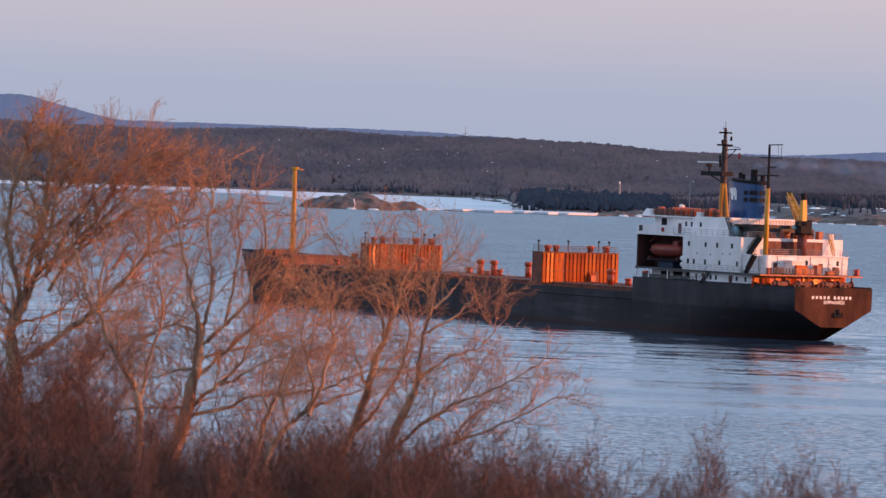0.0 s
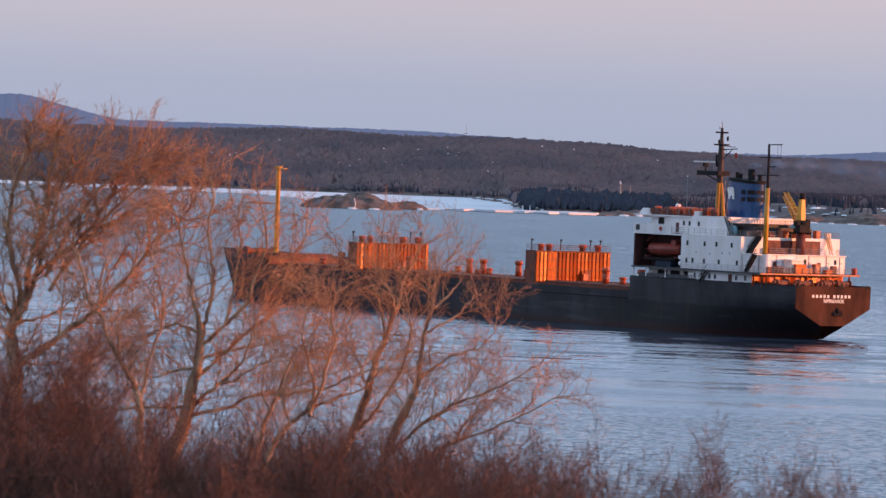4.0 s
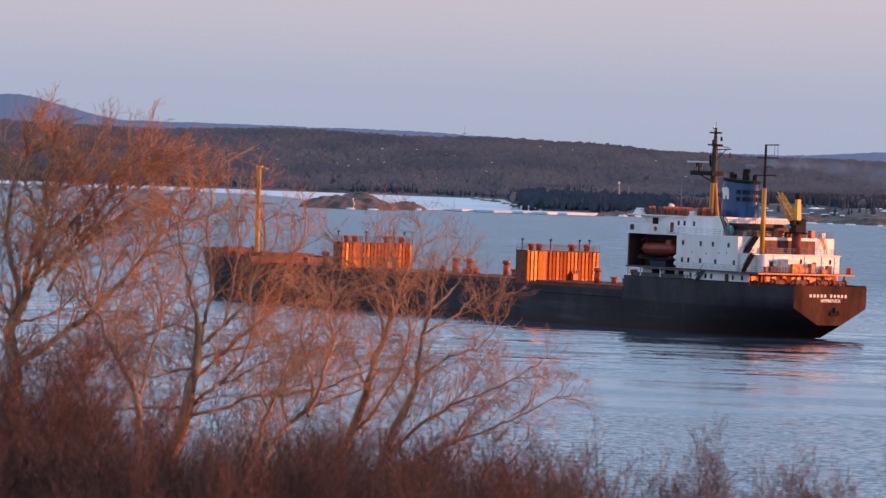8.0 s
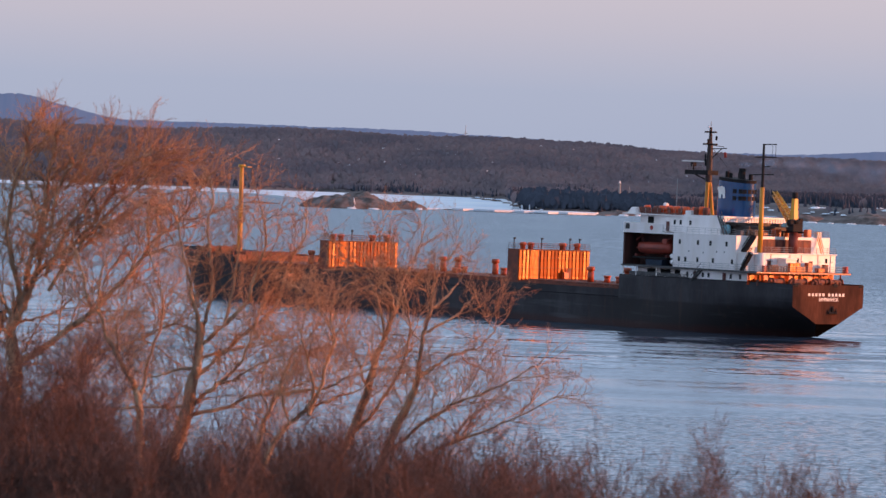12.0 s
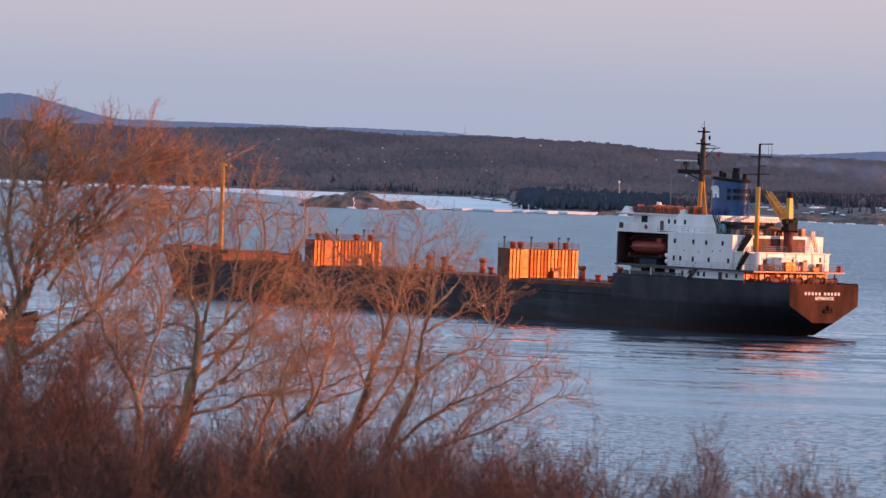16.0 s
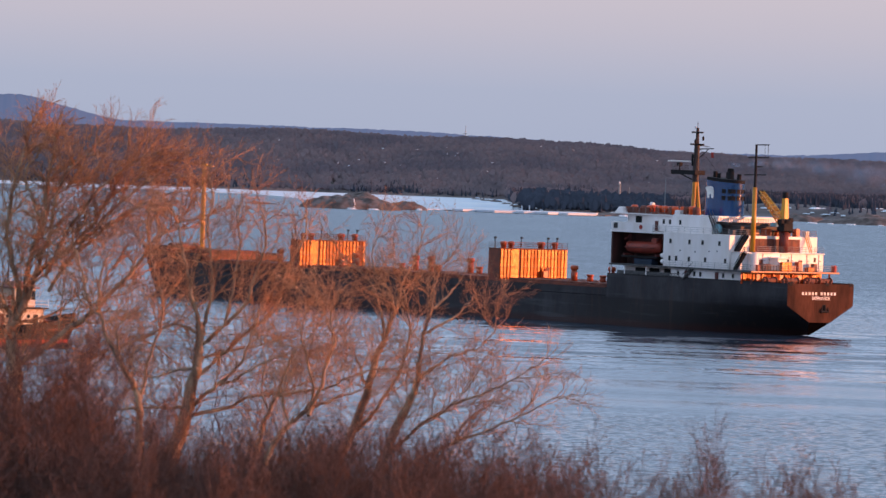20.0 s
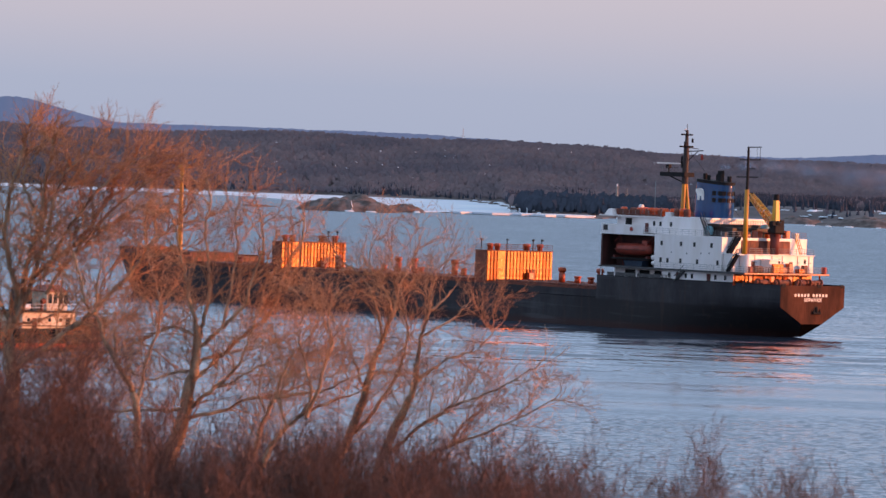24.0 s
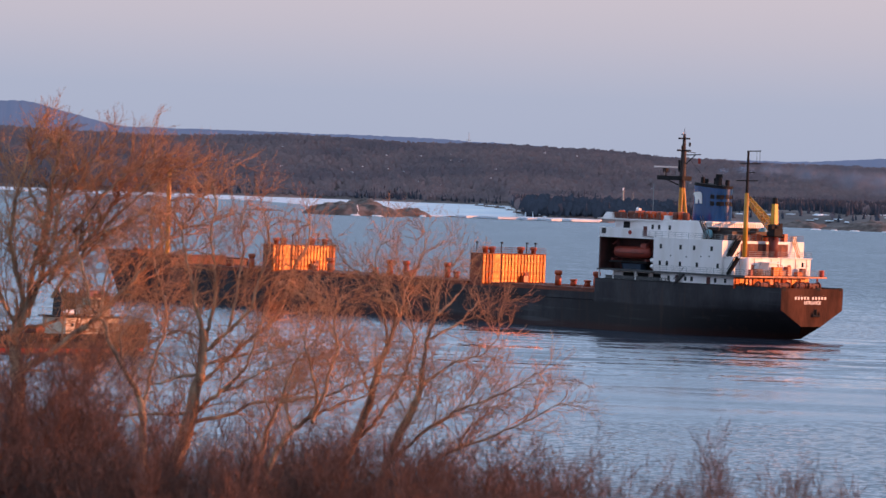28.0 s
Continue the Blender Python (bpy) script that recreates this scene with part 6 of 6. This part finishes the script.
made("funnel", tug, TUG_BLACK, lambda bm: (prism(bm, [(-2.2, -1.1), (0.6, -1.1), (0.6, 1.1), (-2.2, 1.1)], 5.2, 8.6, 0.85, (-0.8, 0)), rod(bm, (-1.0, 0, 8.6), (-1.0, 0, 9.2), 0.35)))
tm = made("mast", tug, DARKMAST, lambda bm: (rod(bm, (2.6, 0, 8.2), (2.6, 0, 12.3), 0.14, 0.07), rod(bm, (2.6, -1.1, 10.4), (2.6, 1.1, 10.4), 0.06), rod(bm, (1.6, 0, 8.2), (2.6, 0, 10.2), 0.08)))
made("radar", tm, WHITE, lambda bm: (box(bm, 2.9, 3.1, -0.9, 0.9, 9.4, 9.6, 0.04), rod(bm, (3.0, 0, 8.2), (3.0, 0, 9.4), 0.12)))
made("towing_winch", tug, RUSTY, lambda bm: (rod(bm, (-6, -1.4, 3.0), (-6, 1.4, 3.0), 0.8, n=16), box(bm, -7, -5, -1.8, 1.8, 2.1, 2.6, 0.05)))
made("towing_bitt", tug, BLACK, lambda bm: (rod(bm, (-10, -0.8, 2.1), (-10, -0.8, 3.4), 0.25), rod(bm, (-10, 0.8, 2.1), (-10, 0.8, 3.4), 0.25), rod(bm, (-10, -1.2, 3.0), (-10, 1.2, 3.0), 0.2)))
made("bow_winch", tug, RUSTY, lambda bm: (rod(bm, (10.3, -0.9, 2.9), (10.3, 0.9, 2.9), 0.45, n=14), box(bm, 9.8, 10.8, -0.4, 0.4, 2.1, 3.2, 0.05)))
for side in (1, -1):
    made("railing", tug, WHITE, lambda bm: ([rod(bm, (-3.1, side * 3.2, 5.2 + h), (7.7, side * 3.2, 5.2 + h), 0.03, n=5) for h in (0.5, 1.0)], [rod(bm, (x, side * 3.2, 5.2), (x, side * 3.2, 6.2), 0.03, n=5) for x in (-3.1, -0.4, 2.3, 5.0, 7.7)]))
made("life_raft", tug, WHITE, lambda bm: rod(bm, (-2.4, -2.4, 5.75), (-1.0, -2.4, 5.75), 0.4, n=12), "white raft canister")


# ---- thin exhaust smoke drifting from the funnel, in soft rigid puffs ----
def smoke_material():
    m = bpy.data.materials.new("thin_smoke")
    m.use_nodes = True
    nt = m.node_tree
    nt.nodes.clear()
    out = nt.nodes.new("ShaderNodeOutputMaterial")
    mix = nt.nodes.new("ShaderNodeMixShader")
    clear = nt.nodes.new("ShaderNodeBsdfTransparent")
    grey = nt.nodes.new("ShaderNodeBsdfDiffuse")
    grey.inputs["Color"].default_value = (0.36, 0.42, 0.54, 1)
    co = nt.nodes.new("ShaderNodeTexCoord")
    n = nt.nodes.new("ShaderNodeTexNoise")
    n.inputs["Scale"].default_value, n.inputs["Detail"].default_value = 0.22, 4
    nt.links.new(co.outputs["Object"], n.inputs["Vector"])
    mr = nt.nodes.new("ShaderNodeMapRange")
    mr.inputs["From Min"].default_value, mr.inputs["From Max"].default_value = 0.30, 0.72
    mr.inputs["To Min"].default_value, mr.inputs["To Max"].default_value = 0.12, 0.38
    nt.links.new(n.outputs["Fac"], mr.inputs["Value"])
    core = nt.nodes.new("ShaderNodeVectorMath")          # distance from the puff's own axis, 0 in the core and 1 at its rim
    core.operation = "MULTIPLY_ADD"
    core.inputs[1].default_value, core.inputs[2].default_value = (2.0, 0.0, 2.0), (-1.0, 0.0, -1.0)
    nt.links.new(co.outputs["Generated"], core.inputs[0])
    far = nt.nodes.new("ShaderNodeVectorMath")
    far.operation = "LENGTH"
    nt.links.new(core.outputs[0], far.inputs[0])
    thin = nt.nodes.new("ShaderNodeMapRange")
    thin.interpolation_type = "SMOOTHSTEP"
    thin.inputs["From Min"].default_value, thin.inputs["From Max"].default_value = 0.05, 0.85
    thin.inputs["To Min"].default_value, thin.inputs["To Max"].default_value = 1.0, 0.0
    nt.links.new(far.outputs["Value"], thin.inputs["Value"])
    both = nt.nodes.new("ShaderNodeMath")
    both.operation = "MULTIPLY"
    nt.links.new(mr.outputs[0], both.inputs[0])
    nt.links.new(thin.outputs[0], both.inputs[1])
    nt.links.new(both.outputs[0], mix.inputs["Fac"])
    nt.links.new(clear.outputs[0], mix.inputs[1])
    nt.links.new(grey.outputs[0], mix.inputs[2])
    nt.links.new(mix.outputs[0], out.inputs["Surface"])
    return m


SMOKE = smoke_material()
smoke = new("exhaust_smoke")
tagged(smoke, "thin grey exhaust smoke drifting from the funnel", "smoke")
for i in range(6):
    k = i / 5
    x, z, rx, rz = 0.9 + 30 * k ** 1.3, 0.9 + 0.6 * math.sin(2.6 * k) + 0.4 * k - 2.0 * k * k, 1.9 + 5.2 * k, 0.8 + 2.6 * k
    def puff(bm):
        bmesh.ops.create_icosphere(bm, subdivisions=4, radius=1.0)
        for v in bm.verts:
            w = 1 + 0.35 * noise.noise(v.co * 1.6 + Vector((i * 3.1, 0, 0))) + 0.15 * noise.noise(v.co * 4 + Vector((0, i * 2.3, 0)))
            v.co = Vector((x + v.co.x * rx * w, v.co.y * rx * 0.5 * w, z + v.co.z * rz * w))
    made("puff", smoke, SMOKE, puff, "", True)


# ---- movement ----
SHIP_WAY = [
    (0.0, 68.10, 951.6, 54.88), (2.0, 68.26, 955.4, 54.09), (3.5, 68.38, 957.8, 53.49), (5.5, 68.43, 960.4, 52.72), (7.0, 68.45, 962.2, 52.13),
    (9.0, 68.42, 964.4, 51.35), (11.0, 68.30, 966.2, 50.60), (12.5, 68.20, 967.9, 50.03), (14.5, 68.06, 970.2, 49.26), (16.0, 67.97, 972.3, 48.68),
    (18.0, 67.82, 975.4, 47.83), (20.0, 67.66, 978.4, 47.02), (21.5, 67.43, 980.3, 46.43), (23.5, 67.04, 981.9, 45.67), (25.0, 66.74, 983.5, 45.10),
    (26.5, 66.53, 986.4, 44.53), (28.0, 66.28, 989.9, 43.91)]
TUG_WAY = [(0.0, -92.6, 803.0, 40.0), (15.0, -72.4, 804.2, 40.0), (17.0, -70.0, 804.4, 40.0), (19.0, -67.1, 804.6, 40.0), (21.0, -64.5, 804.8, 40.0), (23.5, -61.3, 805.0, 40.0), (26.0, -58.1, 805.2, 40.0), (28.0, -55.2, 805.4, 40.0)]


def motions():
    walk(ship, [(t, pose(x, y, 0, 0, 0, 180 - a)) for t, x, y, a in SHIP_WAY])
    walk(smoke, [(t, Matrix.Translation((pose(x, y, 0, 0, 0, 180 - a) @ Matrix.Translation((23.0, 0.4, 29.2))).translation)) for t, x, y, a in SHIP_WAY])
    walk(tug, [(t, pose(x, y, 0, 0, 0, a)) for t, x, y, a in TUG_WAY])


motions()
